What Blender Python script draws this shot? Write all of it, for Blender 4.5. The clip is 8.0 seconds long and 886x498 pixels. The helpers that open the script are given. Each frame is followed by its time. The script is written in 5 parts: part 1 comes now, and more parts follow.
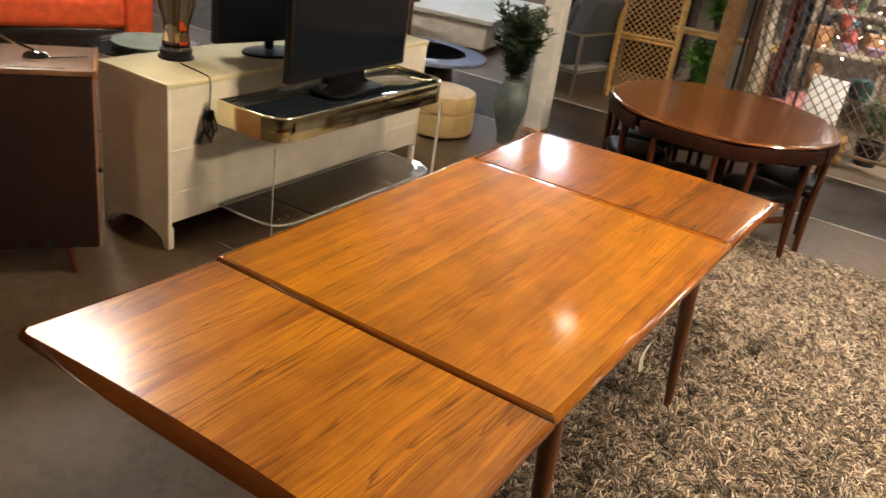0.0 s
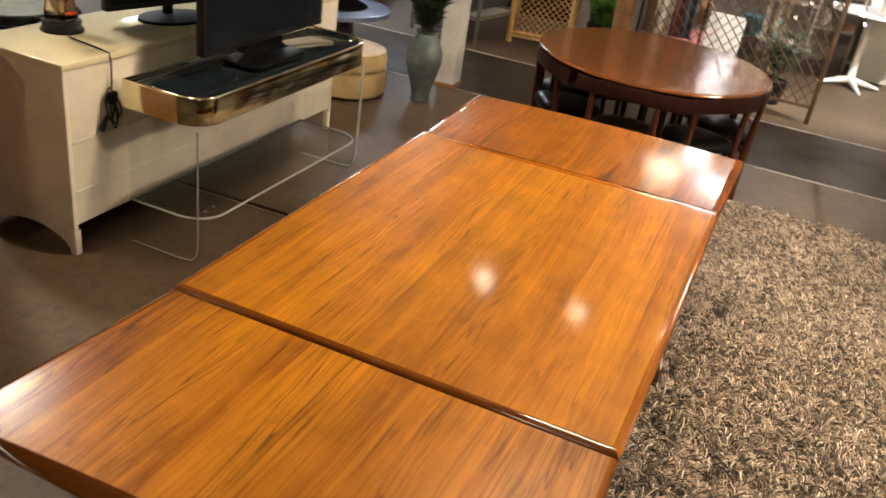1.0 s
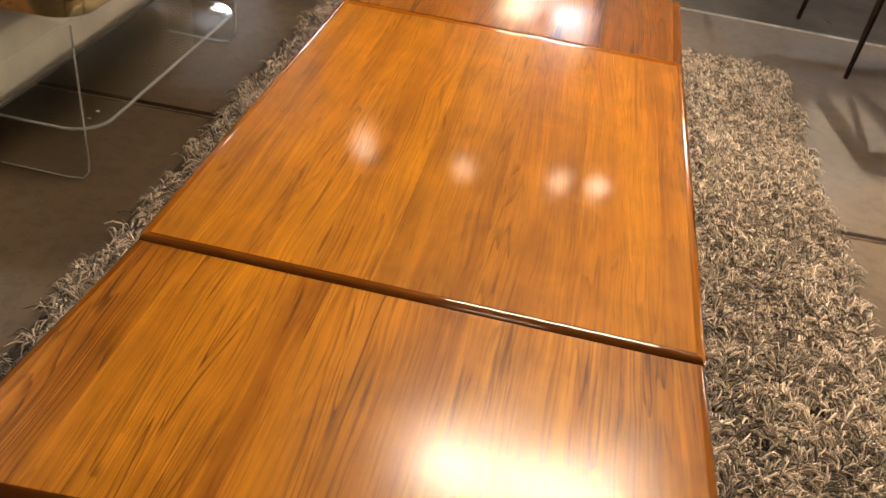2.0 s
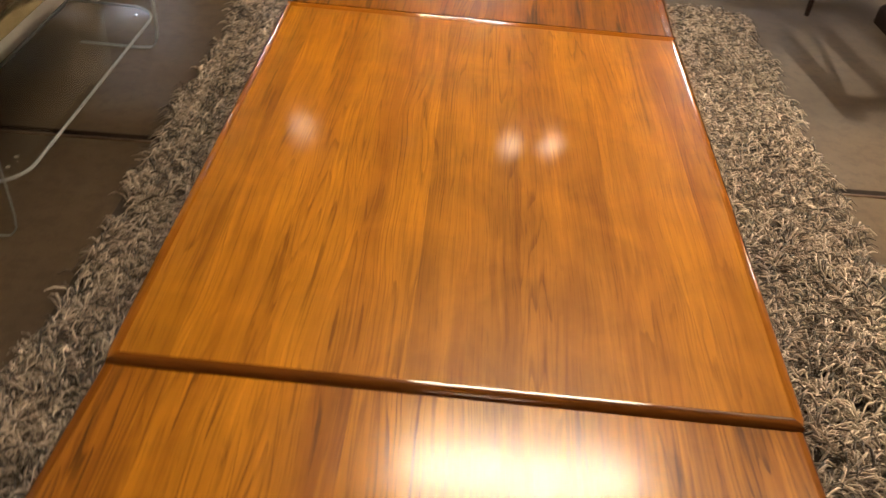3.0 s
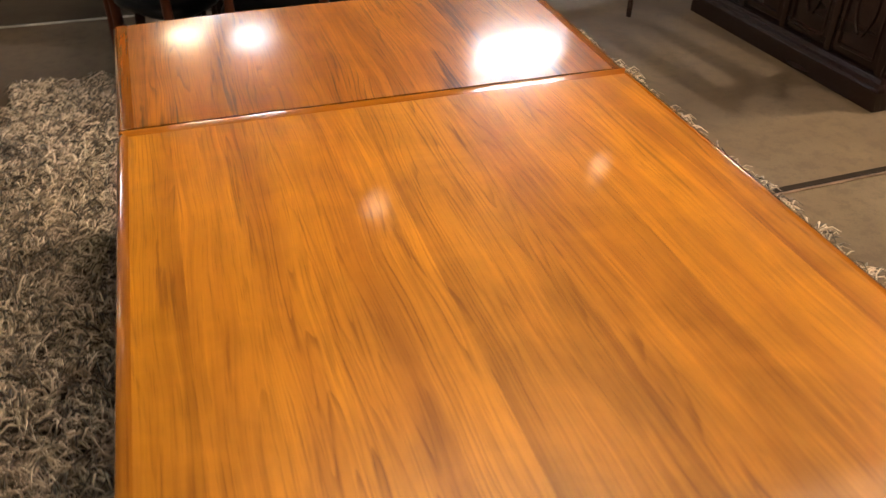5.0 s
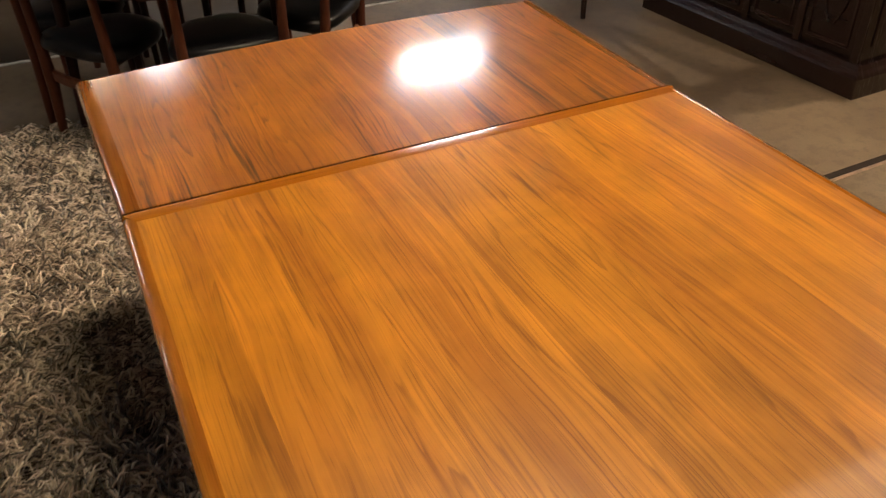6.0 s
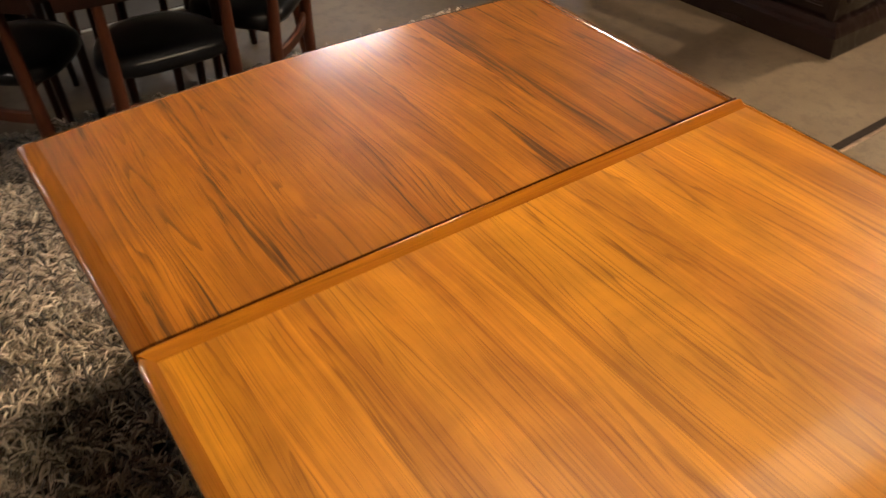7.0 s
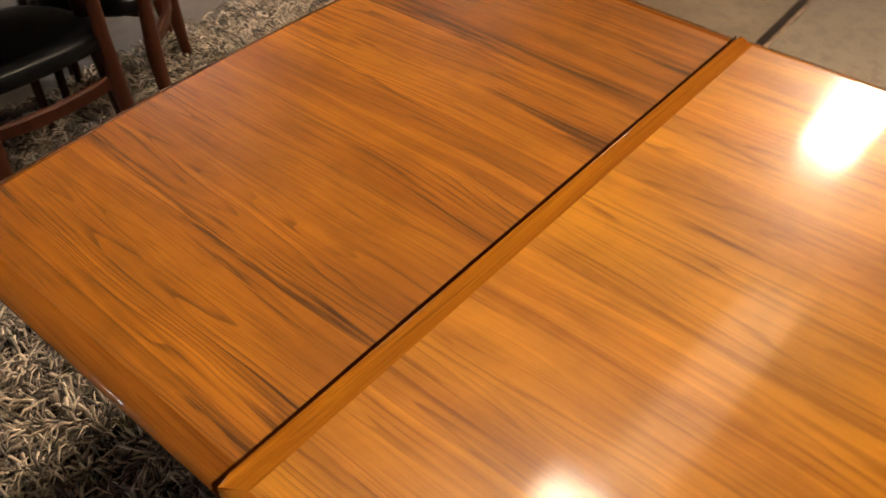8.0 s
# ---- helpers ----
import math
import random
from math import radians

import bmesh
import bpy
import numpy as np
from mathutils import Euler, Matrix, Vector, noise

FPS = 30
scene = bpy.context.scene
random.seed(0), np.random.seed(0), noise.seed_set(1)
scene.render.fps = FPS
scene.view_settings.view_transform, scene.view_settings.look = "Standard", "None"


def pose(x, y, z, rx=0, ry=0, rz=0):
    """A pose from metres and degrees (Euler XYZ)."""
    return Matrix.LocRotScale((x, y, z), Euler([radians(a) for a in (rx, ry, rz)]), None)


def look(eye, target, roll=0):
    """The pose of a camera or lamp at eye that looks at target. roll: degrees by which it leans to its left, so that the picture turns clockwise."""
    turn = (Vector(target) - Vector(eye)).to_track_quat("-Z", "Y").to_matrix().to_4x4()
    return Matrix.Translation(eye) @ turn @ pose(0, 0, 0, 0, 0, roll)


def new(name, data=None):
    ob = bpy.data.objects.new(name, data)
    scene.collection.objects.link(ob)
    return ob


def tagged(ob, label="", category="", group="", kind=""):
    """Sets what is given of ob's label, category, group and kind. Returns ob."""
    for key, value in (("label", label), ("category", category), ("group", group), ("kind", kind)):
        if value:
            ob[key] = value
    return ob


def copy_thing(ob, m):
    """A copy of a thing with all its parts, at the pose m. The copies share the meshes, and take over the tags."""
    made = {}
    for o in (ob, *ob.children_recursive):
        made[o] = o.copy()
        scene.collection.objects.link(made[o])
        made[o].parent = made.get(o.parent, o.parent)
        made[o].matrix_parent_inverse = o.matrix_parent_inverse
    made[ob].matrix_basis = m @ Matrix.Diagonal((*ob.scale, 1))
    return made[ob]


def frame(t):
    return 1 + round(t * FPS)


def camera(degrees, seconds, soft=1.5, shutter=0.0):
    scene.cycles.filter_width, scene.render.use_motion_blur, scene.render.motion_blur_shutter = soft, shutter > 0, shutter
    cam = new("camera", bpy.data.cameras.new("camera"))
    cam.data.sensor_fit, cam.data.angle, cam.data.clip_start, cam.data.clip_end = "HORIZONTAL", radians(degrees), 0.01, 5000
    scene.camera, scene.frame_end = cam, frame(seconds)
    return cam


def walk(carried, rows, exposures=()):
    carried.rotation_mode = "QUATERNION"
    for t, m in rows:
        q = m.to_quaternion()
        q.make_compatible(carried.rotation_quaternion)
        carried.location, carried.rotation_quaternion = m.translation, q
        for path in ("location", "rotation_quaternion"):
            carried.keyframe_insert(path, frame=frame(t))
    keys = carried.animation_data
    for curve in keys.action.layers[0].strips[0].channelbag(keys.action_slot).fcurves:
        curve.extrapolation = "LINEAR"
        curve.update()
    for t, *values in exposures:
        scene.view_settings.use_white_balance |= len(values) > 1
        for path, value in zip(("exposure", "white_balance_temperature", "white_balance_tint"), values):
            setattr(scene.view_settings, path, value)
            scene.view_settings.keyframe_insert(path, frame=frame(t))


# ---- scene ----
cam = camera(55.8, 8.0, soft=1.4, shutter=0.5)
PATH = [
    (0, (1.713, -1.608, 1.926), (0.808, -0.038, 1.08), 8.3),
    (0.5, (1.466, -1.554, 1.893), (0.724, 0.08, 1.011), 9.5),
    (1, (1.231, -1.453, 1.895), (0.625, 0.211, 0.966), 8.5),
    (1.5, (0.96, -1.387, 1.852), (0.587, 0.29, 0.829), 6.9),
    (1.7, (0.856, -1.351, 1.829), (0.608, 0.301, 0.73), 8.4),
    (2.8, (0.573, -0.992, 1.791), (0.544, 0.567, 0.539), 7.4),
    (3, (0.528, -0.921, 1.788), (0.537, 0.634, 0.53), 5.9),
    (3.5, (0.412, -0.729, 1.756), (0.582, 0.82, 0.502), 3.5),
    (4, (0.326, -0.538, 1.703), (0.643, 0.993, 0.456), 4.2),
    (4.5, (0.254, -0.36, 1.619), (0.654, 1.201, 0.434), 3.1),
    (4.7, (0.223, -0.299, 1.587), (0.666, 1.264, 0.421), 2.4),
    (5.8, (0.0, 0.062, 1.503), (0.657, 1.58, 0.379), -1.6),
    (6, (-0.019, 0.148, 1.507), (0.676, 1.638, 0.367), -0.8),
    (6.5, (-0.03, 0.396, 1.52), (0.72, 1.822, 0.335), -0.4),
    (7, (-0.083, 0.612, 1.528), (0.766, 1.924, 0.28), -1.2),
    (7.5, (-0.144, 0.826, 1.541), (0.85, 1.966, 0.233), -0.6),
    (8, (-0.18, 0.99, 1.51), (0.886, 1.977, 0.136), -1.9),
]
EXPOSURES = [(0.0, -0.05), (1.5, -0.06), (3.0, -0.47), (3.5, -0.30), (4.5, -0.25), (6.0, -0.48), (6.5, -0.48), (7.0, -0.50), (8.0, -0.58)]
walk(cam, [(t, look(eye, target, roll)) for t, eye, target, roll in PATH], EXPOSURES)

# ---------------------------------------------------------------- light
world = bpy.data.worlds.new("world")
scene.world = world
world.use_nodes = True
world.node_tree.nodes["Background"].inputs[0].default_value = (0.97, 0.95, 0.93, 1)
world.node_tree.nodes["Background"].inputs[1].default_value = 0.092

CEIL = 3.75            # ceiling height
LAMP_Z = 3.5           # lamps hang a little below it
WARM, COOL, DAY, BLUISH = (1.0, 0.80, 0.55), (0.97, 0.965, 0.96), (1.0, 0.90, 0.77), (0.84, 0.92, 1.0)
PANEL_ROWS = [         # long ceiling lights, some only added fill: x, y, strength, colour
    # the dim one at x 2.70 is added for a soft sheen on the table
    (-3.45, 1.85, 98.0, DAY, 1.15), (1.10, 1.93, 105.0, WARM, 1.35), (5.50, 2.18, 460.0, WARM), (2.70, 1.80, 7.0, WARM, 1.7),
    # unseen fill lights added behind the near end, none known there
    (1.05, -3.6, 52.0, WARM), (-3.45, -3.6, 22.0, WARM), (5.4, -3.6, 14.0, WARM),
    (-3.70, 10.15, 110.0, BLUISH, 1.2), (0.16, 9.62, 58.0, WARM, 0.40), (0.90, 9.42, 58.0, COOL, 0.44), (0.50, 10.55, 62.0, COOL, 0.32),
    # (8.0, 8.0) is added fill that brightens the stalls
    (3.68, 8.08, 120.0, COOL), (8.0, 8.0, 120.0, COOL), (-8.4, 8.9, 130.0, BLUISH), (-6.2, 10.4, 120.0, BLUISH, 0.7),
    (0.10, 14.7, 48.0, COOL, 0.40), (0.15, 16.5, 48.0, COOL, 0.40),
]
SPOTS = [              # track spots, three added as fill: x, y, aim x, aim y, watts, cone, bulb radius
    (-0.75, 5.24, 0.80, 0.22, 6.5, 13), (0.19, 5.20, 1.00, 0.38, 4.5, 11), (1.05, 5.30, 0.92, 0.60, 5.0, 12),
    (1.40, 5.35, 0.95, 0.62, 5.5, 15), (3.40, 5.45, 1.30, 0.90, 2.6, 16), (2.95, 8.10, 2.85, 2.50, 1350.0, 22, 0.014),
    # added fill with no known lamp: on the dresser, the armchair, the stalls
    (-2.30, 5.20, -1.50, 1.30, 90.0, 32), (-3.20, 5.30, -1.60, 5.60, 220.0, 60), (2.40, 5.30, 1.40, 7.20, 1150.0, 60),
    (1.30, 8.70, 1.60, 4.60, 340.0, 24, 0.012),
]

# ---------------------------------------------------------------- node helper


class Nodes:
    """Builds a material node by node."""

    def __init__(self, name):
        self.mat = bpy.data.materials.new(name)
        self.mat.use_nodes = True
        self.tree = self.mat.node_tree
        self.bsdf = self.tree.nodes["Principled BSDF"]

    def node(self, kind):
        return self.tree.nodes.new(kind)

    def link(self, a, b):
        if isinstance(a, (int, float)):
            b.default_value = a
        elif isinstance(a, tuple):
            b.default_value = (*a, 1.0) if len(a) == 3 and len(b.default_value) == 4 else a
        else:
            self.tree.links.new(a, b)

    def math(self, op, a, b=0.0, c=0.0):
        n = self.node("ShaderNodeMath")
        n.operation = op
        for v, s in zip((a, b, c), n.inputs):
            self.link(v, s)
        return n.outputs[0]

    def coords(self):
        return self.node("ShaderNodeTexCoord").outputs["Object"]

    def split(self, v):
        n = self.node("ShaderNodeSeparateXYZ")
        self.link(v, n.inputs[0])
        return n.outputs

    def join(self, x, y, z):
        n = self.node("ShaderNodeCombineXYZ")
        for v, s in zip((x, y, z), n.inputs):
            self.link(v, s)
        return n.outputs[0]

    def noise(self, v, scale, detail=3.0, rough=0.5, distort=0.0):
        n = self.node("ShaderNodeTexNoise")
        self.link(v, n.inputs["Vector"])
        n.inputs["Scale"].default_value, n.inputs["Detail"].default_value = scale, detail
        n.inputs["Roughness"].default_value, n.inputs["Distortion"].default_value = rough, distort
        return n.outputs[0]

    def step(self, v, lo, hi, to_lo=0.0, to_hi=1.0):
        n = self.node("ShaderNodeMapRange")
        n.interpolation_type = "SMOOTHSTEP"
        self.link(v, n.inputs[0])
        for k, x in zip((1, 2, 3, 4), (lo, hi, to_lo, to_hi)):
            n.inputs[k].default_value = x
        return n.outputs[0]

    def mix(self, f, a, b, how="MIX"):
        n = self.node("ShaderNodeMix")
        n.data_type, n.blend_type = "RGBA", how
        self.link(f, n.inputs[0])
        self.link(a, n.inputs[6])
        self.link(b, n.inputs[7])
        return n.outputs[2]

    def ramp(self, f, stops):
        n = self.node("ShaderNodeValToRGB")
        el = n.color_ramp.elements
        while len(el) < len(stops):
            el.new(0.5)
        for e, (p, c) in zip(el, stops):
            e.position, e.color = p, (*c, 1)
        self.link(f, n.inputs[0])
        return n.outputs[0]

    def bump(self, height, strength, distance):
        n = self.node("ShaderNodeBump")
        n.inputs["Strength"].default_value, n.inputs["Distance"].default_value = strength, distance
        self.link(height, n.inputs["Height"])
        self.link(n.outputs[0], self.bsdf.inputs["Normal"])

    def finish(self, color=None, rough=None, metal=None, **more):
        for key, v in (("Base Color", color), ("Roughness", rough), ("Metallic", metal)):
            if v is not None:
                self.link(v, self.bsdf.inputs[key])
        for key, v in more.items():
            self.link(v, self.bsdf.inputs[key.replace("_", " ")])
        return self.mat


def wood(name, light, mid, dark, along="y", leaf=0.19, rough=0.2, streaks=0.5, coat=0.4, lines=0.3, fig=0.62, hairs=0.30, spec=0.5, polish=0.095):
    """Book-matched veneer: nested growth rings cut lengthwise, streaks, pores."""
    n = Nodes(name)
    seed = n.node("ShaderNodeObjectInfo").outputs["Random"]
    x, y, z = n.split(n.coords())
    if along == "x":
        x, y = y, x
    if along == "z":
        x, y, z = n.math("ADD", x, z), z, y
        x = n.math("SUBTRACT", x, y)
    x = n.math("ADD", x, n.math("MULTIPLY", seed, 7.3))
    y = n.math("ADD", y, n.math("MULTIPLY", seed, 11.7))
    warp = n.noise(n.join(n.math("MULTIPLY", x, 3.0), n.math("MULTIPLY", y, 1.3), z), 1.5, 2.0)
    warp = n.math("MULTIPLY", n.math("SUBTRACT", warp, 0.5), 0.045)
    pair = n.math("FLOOR", n.math("DIVIDE", x, leaf * 2))
    hashed = n.node("ShaderNodeTexWhiteNoise")
    hashed.noise_dimensions = "1D"
    n.link(pair, hashed.inputs["W"])
    chance = hashed.outputs["Value"]
    u = n.math("ADD", n.math("SUBTRACT", n.math("PINGPONG", x, leaf), n.math("MULTIPLY", chance, leaf)), warp)
    rise = n.math("PINGPONG", n.math("ADD", n.math("MULTIPLY", y, 0.075), n.math("MULTIPLY", chance, 0.4)), 0.13)
    rise = n.math("ADD", rise, n.math("MULTIPLY", warp, 0.8))
    ring = n.math("SQRT", n.math("ADD", n.math("MULTIPLY", u, u), n.math("MULTIPLY", rise, rise)))
    fine = n.noise(n.join(n.math("MULTIPLY", x, 70.0), n.math("MULTIPLY", y, 1.6), z), 1.0, 3.0)
    ring = n.math("FRACT", n.math("ADD", n.math("MULTIPLY", ring, 125.0), n.math("MULTIPLY", fine, 0.4)))
    late = n.math("MULTIPLY", n.step(ring, 0.84, 0.98), n.step(fine, 0.35, 0.6, 0.25, 1.0))
    pores = n.noise(n.join(n.math("MULTIPLY", x, 340.0), n.math("MULTIPLY", y, 6.0), z), 1.0, 2.0, 0.6)
    hair = n.noise(n.join(n.math("MULTIPLY", n.math("ADD", x, n.math("MULTIPLY", warp, 0.5)), 250.0), n.math("MULTIPLY", y, 3.2), n.math("ADD", z, 7.1)), 1.0, 2.0, 0.5)
    broad = n.noise(n.join(n.math("MULTIPLY", n.math("ADD", x, warp), 9.0), n.math("MULTIPLY", y, 0.8), n.math("MULTIPLY", chance, 9.0)), 1.0, 4.0, 0.62)
    thin = n.noise(n.join(n.math("MULTIPLY", n.math("ADD", x, n.math("MULTIPLY", warp, 0.6)), 75.0), n.math("MULTIPLY", y, 1.2), z), 1.0, 3.0, 0.6)
    figure = n.noise(n.join(n.math("MULTIPLY", u, 40.0), n.math("MULTIPLY", y, 1.7), n.math("MULTIPLY", chance, 5.0)), 1.0, 5.0, 0.60, 0.4)
    where = n.noise(n.join(n.math("MULTIPLY", x, 4.0), n.math("MULTIPLY", y, 1.6), n.math("ADD", z, 3.3)), 1.0, 2.0)
    figure = n.math("ADD", figure, n.math("MULTIPLY", n.math("SUBTRACT", where, 0.5), 0.35))
    col = n.mix(n.step(broad, 0.34, 0.66), light, mid)
    col = n.mix(n.math("MULTIPLY", n.step(thin, 0.46, 0.70), 0.38), col, mid)
    # satin sheen and glints of the grain put into the colour
    sheen = n.noise(n.join(n.math("MULTIPLY", x, 9.0), n.math("MULTIPLY", y, 1.3), n.math("ADD", z, 5.2)), 1.0, 4.0, 0.62, 0.35)
    col = n.mix(n.math("MULTIPLY", n.step(sheen, 0.54, 0.36), 0.34), col, (mid[0] * 0.86, mid[1] * 0.74, mid[2] * 1.1))
    mottle = n.noise(n.join(n.math("MULTIPLY", x, 24.0), n.math("MULTIPLY", y, 5.0), z), 1.0, 4.0, 0.65, 0.4)
    glint = n.math("MULTIPLY", n.step(mottle, 0.48, 0.68), n.step(sheen, 0.46, 0.62, 0.25, 1.0))
    col = n.mix(n.math("MULTIPLY", glint, 0.50), col, tuple(min(1.0, c * 1.3) for c in light))
    dense = n.noise(n.join(n.math("MULTIPLY", x, 11.0), n.math("MULTIPLY", y, 0.9), n.math("ADD", z, 2.4)), 1.0, 3.0, 0.6)
    dense = n.step(dense, 0.40, 0.62, 0.20, 1.15)
    lines, hairs = n.math("MULTIPLY", dense, lines), n.math("MULTIPLY", dense, hairs)
    col = n.mix(n.math("MULTIPLY", late, lines), col, dark)
    col = n.mix(n.math("MULTIPLY", n.step(figure, fig, fig + 0.115), streaks), col, dark)
    col = n.mix(n.math("MULTIPLY", n.step(hair, 0.55, 0.64), hairs), col, dark)
    col = n.mix(n.math("MULTIPLY", n.step(pores, 0.52, 0.75), 0.45), col, dark)
    col = n.mix(n.math("MULTIPLY", n.step(pores, 0.46, 0.30), 0.30), col, tuple(min(1.0, c * 1.25) for c in light))
    n.bump(pores, 0.16, 0.0006)
    r = n.math("ADD", rough, n.math("MULTIPLY", n.math("SUBTRACT", pores, 0.5), 0.10))
    return n.finish(col, r, Coat_Weight=coat, Coat_Roughness=polish, Specular_IOR_Level=spec)


def veneer(name, light, mid, dark, strip=0.20, lines=0.6, streaks=0.7, rare=0.60, shift=0.0, contrast=1.0, polish=0.10, fine=0.28, grain=0.13):
    """Strips of sliced teak laid side by side: tone bands, growth lines that close into loops, dark spindle streaks, open pores."""
    n = Nodes(name)
    seed = n.node("ShaderNodeObjectInfo").outputs["Random"]
    x, y, z = n.split(n.coords())

    def times(v, k):
        return n.math("MULTIPLY", v, k)

    def field(sx, sy, px, py, pz, detail=3.0, rough=0.55, distort=0.0):
        return n.noise(n.join(times(px, sx), times(py, sy), pz), 1.0, detail, rough, distort)

    place = n.math("DIVIDE", n.math("ADD", x, n.math("ADD", times(seed, 3.7), shift)), strip)
    hashed = n.node("ShaderNodeTexWhiteNoise")
    hashed.noise_dimensions = "1D"
    n.link(n.math("FLOOR", place), hashed.inputs["W"])
    tone, pick, other = n.split(hashed.outputs["Color"])
    # each strip comes from its own stretch of the log
    px = n.math("ADD", x, times(pick, 3.1))
    py = n.math("ADD", n.math("ADD", y, times(other, 2.3)), times(seed, 5.9))
    pz = times(pick, 6.0)
    slow = n.math("SUBTRACT", field(4.0, 1.1, px, py, pz, 2.0), 0.5)
    quick = n.math("SUBTRACT", field(24.0, 5.0, px, py, pz, 3.0), 0.5)
    q = n.math("ADD", px, n.math("ADD", times(slow, 0.065), times(quick, 0.005)))
    # broad light and dark bands along the grain
    band = field(8.0, 0.55, q, py, pz, 5.0, 0.58)
    col = n.mix(n.step(band, 0.32, 0.66), light, mid)
    low = n.step(field(26.0, 0.9, q, py, n.math("ADD", pz, 4.0), 4.0, 0.62), 0.52, 0.70)
    col = n.mix(times(low, 0.30 * contrast), col, tuple(m * 0.55 + d * 0.45 for m, d in zip(mid, dark)))
    # bright streaks hold the grain's golden glints in the colour
    glow_band = n.step(field(38.0, 1.3, q, py, n.math("ADD", pz, 9.0), 4.0, 0.6), 0.51, 0.66)
    col = n.mix(times(glow_band, 0.45 * contrast), col, tuple(min(1.0, c * 1.35) for c in light))
    # growth lines
    arch = field(13.0, 0.62, q, py, n.math("ADD", pz, 2.0), 2.0, 0.45)
    ring = n.math("FRACT", n.math("ADD", n.math("ADD", times(q, 34.0), times(arch, 17.0)), times(quick, 0.5)))
    ring = n.math("MULTIPLY", n.step(ring, 0.58, 0.93), n.step(ring, 1.0, 0.95))
    zone = n.step(field(9.0, 1.0, px, py, n.math("ADD", pz, 1.0), 3.0, 0.6), 0.40, 0.60, 0.04, 1.0)
    fibre = field(190.0, 2.2, q, py, pz, 3.0, 0.6)
    thread = n.math("ABSOLUTE", n.math("SUBTRACT", field(85.0, 1.1, q, py, n.math("ADD", pz, 5.0), 2.0, 0.5), 0.5))
    thread = n.math("MULTIPLY", n.step(thread, 0.045, 0.0), n.step(field(22.0, 1.6, px, py, pz, 2.0), 0.44, 0.62))
    col = n.mix(times(n.math("MULTIPLY", n.math("MULTIPLY", ring, zone), n.step(fibre, 0.34, 0.58, 0.3, 1.0)), lines), col, dark)
    col = n.mix(times(thread, lines * 0.45), col, dark)
    # dark spindles, split into fine lines
    spindle = field(30.0, 2.1, q, py, n.math("ADD", pz, 7.0), 4.0, 0.56, 0.5)
    gate = field(5.0, 1.5, px, py, n.math("ADD", pz, 3.0), 2.0)
    spindle = n.math("ADD", spindle, times(n.math("SUBTRACT", gate, 0.5), 0.42))
    spindle = n.math("MULTIPLY", n.step(spindle, rare, rare + 0.10), n.step(fibre, 0.40, 0.56, 0.35, 1.0))
    col = n.mix(times(spindle, streaks), col, tuple(d * 0.75 for d in dark))
    # fine fibre and pores
    col = n.mix(times(n.step(fibre, 0.54, 0.70), fine), col, dark)
    col = n.mix(times(n.step(fibre, 0.46, 0.32), 0.16), col, tuple(min(1.0, c * 1.2) for c in light))
    pores = field(380.0, 7.0, q, py, pz, 2.0, 0.6)
    col = n.mix(times(n.step(pores, 0.56, 0.68), 0.34), col, dark)
    # cross-grain shimmer, painted into the colour, and the strip's own tone
    shimmer = field(6.0, 5.0, x, y, 0.0, 4.0, 0.6, 0.5)
    shade = n.math("ADD", n.step(shimmer, 0.30, 0.70, 0.86, 1.12), n.step(tone, 0.0, 1.0, -0.11, 0.10))
    col = n.mix(1.0, col, n.join(shade, shade, shade), "MULTIPLY")
    relief = n.math("ADD", times(pores, 0.7), times(fibre, 0.5))
    n.bump(relief, 0.22, 0.0006)
    skin = n.node("ShaderNodeBump")
    skin.inputs["Strength"].default_value, skin.inputs["Distance"].default_value = grain, 0.0005
    ripple = n.noise(n.join(x, y, z), 28.0, 2.0)
    n.link(n.math("ADD", relief, times(ripple, 0.8)), skin.inputs["Height"])
    n.link(skin.outputs[0], n.bsdf.inputs["Coat Normal"])
    worn = n.noise(n.join(times(x, 3.0), times(y, 2.0), z), 1.0, 4.0, 0.6)
    return n.finish(col, n.math("ADD", 0.31, times(pores, 0.10)), Coat_Weight=0.58, Coat_Roughness=n.step(worn, 0.35, 0.70, polish * 0.82, polish * 1.35), Specular_IOR_Level=0.20)


def plain(name, color, rough=0.5, metal=0.0, vary=0.25, scale=12.0, grain=0.15, **more):
    """A surface with blotches and a fine grain."""
    n = Nodes(name)
    v = n.coords()
    big, small = n.noise(v, scale, 4.0, 0.6), n.noise(v, scale * 14, 2.0)
    deep = tuple(c * (1 - vary) for c in color)
    pale = tuple(min(1.0, c * (1 + vary * 0.6)) for c in color)
    col = n.mix(n.step(big, 0.3, 0.7), deep, pale)
    n.bump(small, grain, 0.001)
    return n.finish(col, n.math("ADD", rough - 0.05, n.math("MULTIPLY", big, 0.1)), metal, **more)


def sheer(name, tint, ior=1.49):
    """Clear sheet plastic: lets light straight through, with a gloss that grows at grazing angles."""
    n = Nodes(name)
    through_it, gloss, mixed, fres = n.node("ShaderNodeBsdfTransparent"), n.node("ShaderNodeBsdfGlossy"), n.node("ShaderNodeMixShader"), n.node("ShaderNodeFresnel")
    through_it.inputs[0].default_value = (*tint, 1)
    gloss.inputs[0].default_value, gloss.inputs["Roughness"].default_value = (1, 1, 1, 1), 0.03
    fres.inputs[0].default_value = ior
    n.link(fres.outputs[0], mixed.inputs[0])
    n.link(through_it.outputs[0], mixed.inputs[1])
    n.link(gloss.outputs[0], mixed.inputs[2])
    n.link(mixed.outputs[0], n.tree.nodes["Material Output"].inputs[0])
    return n.mat


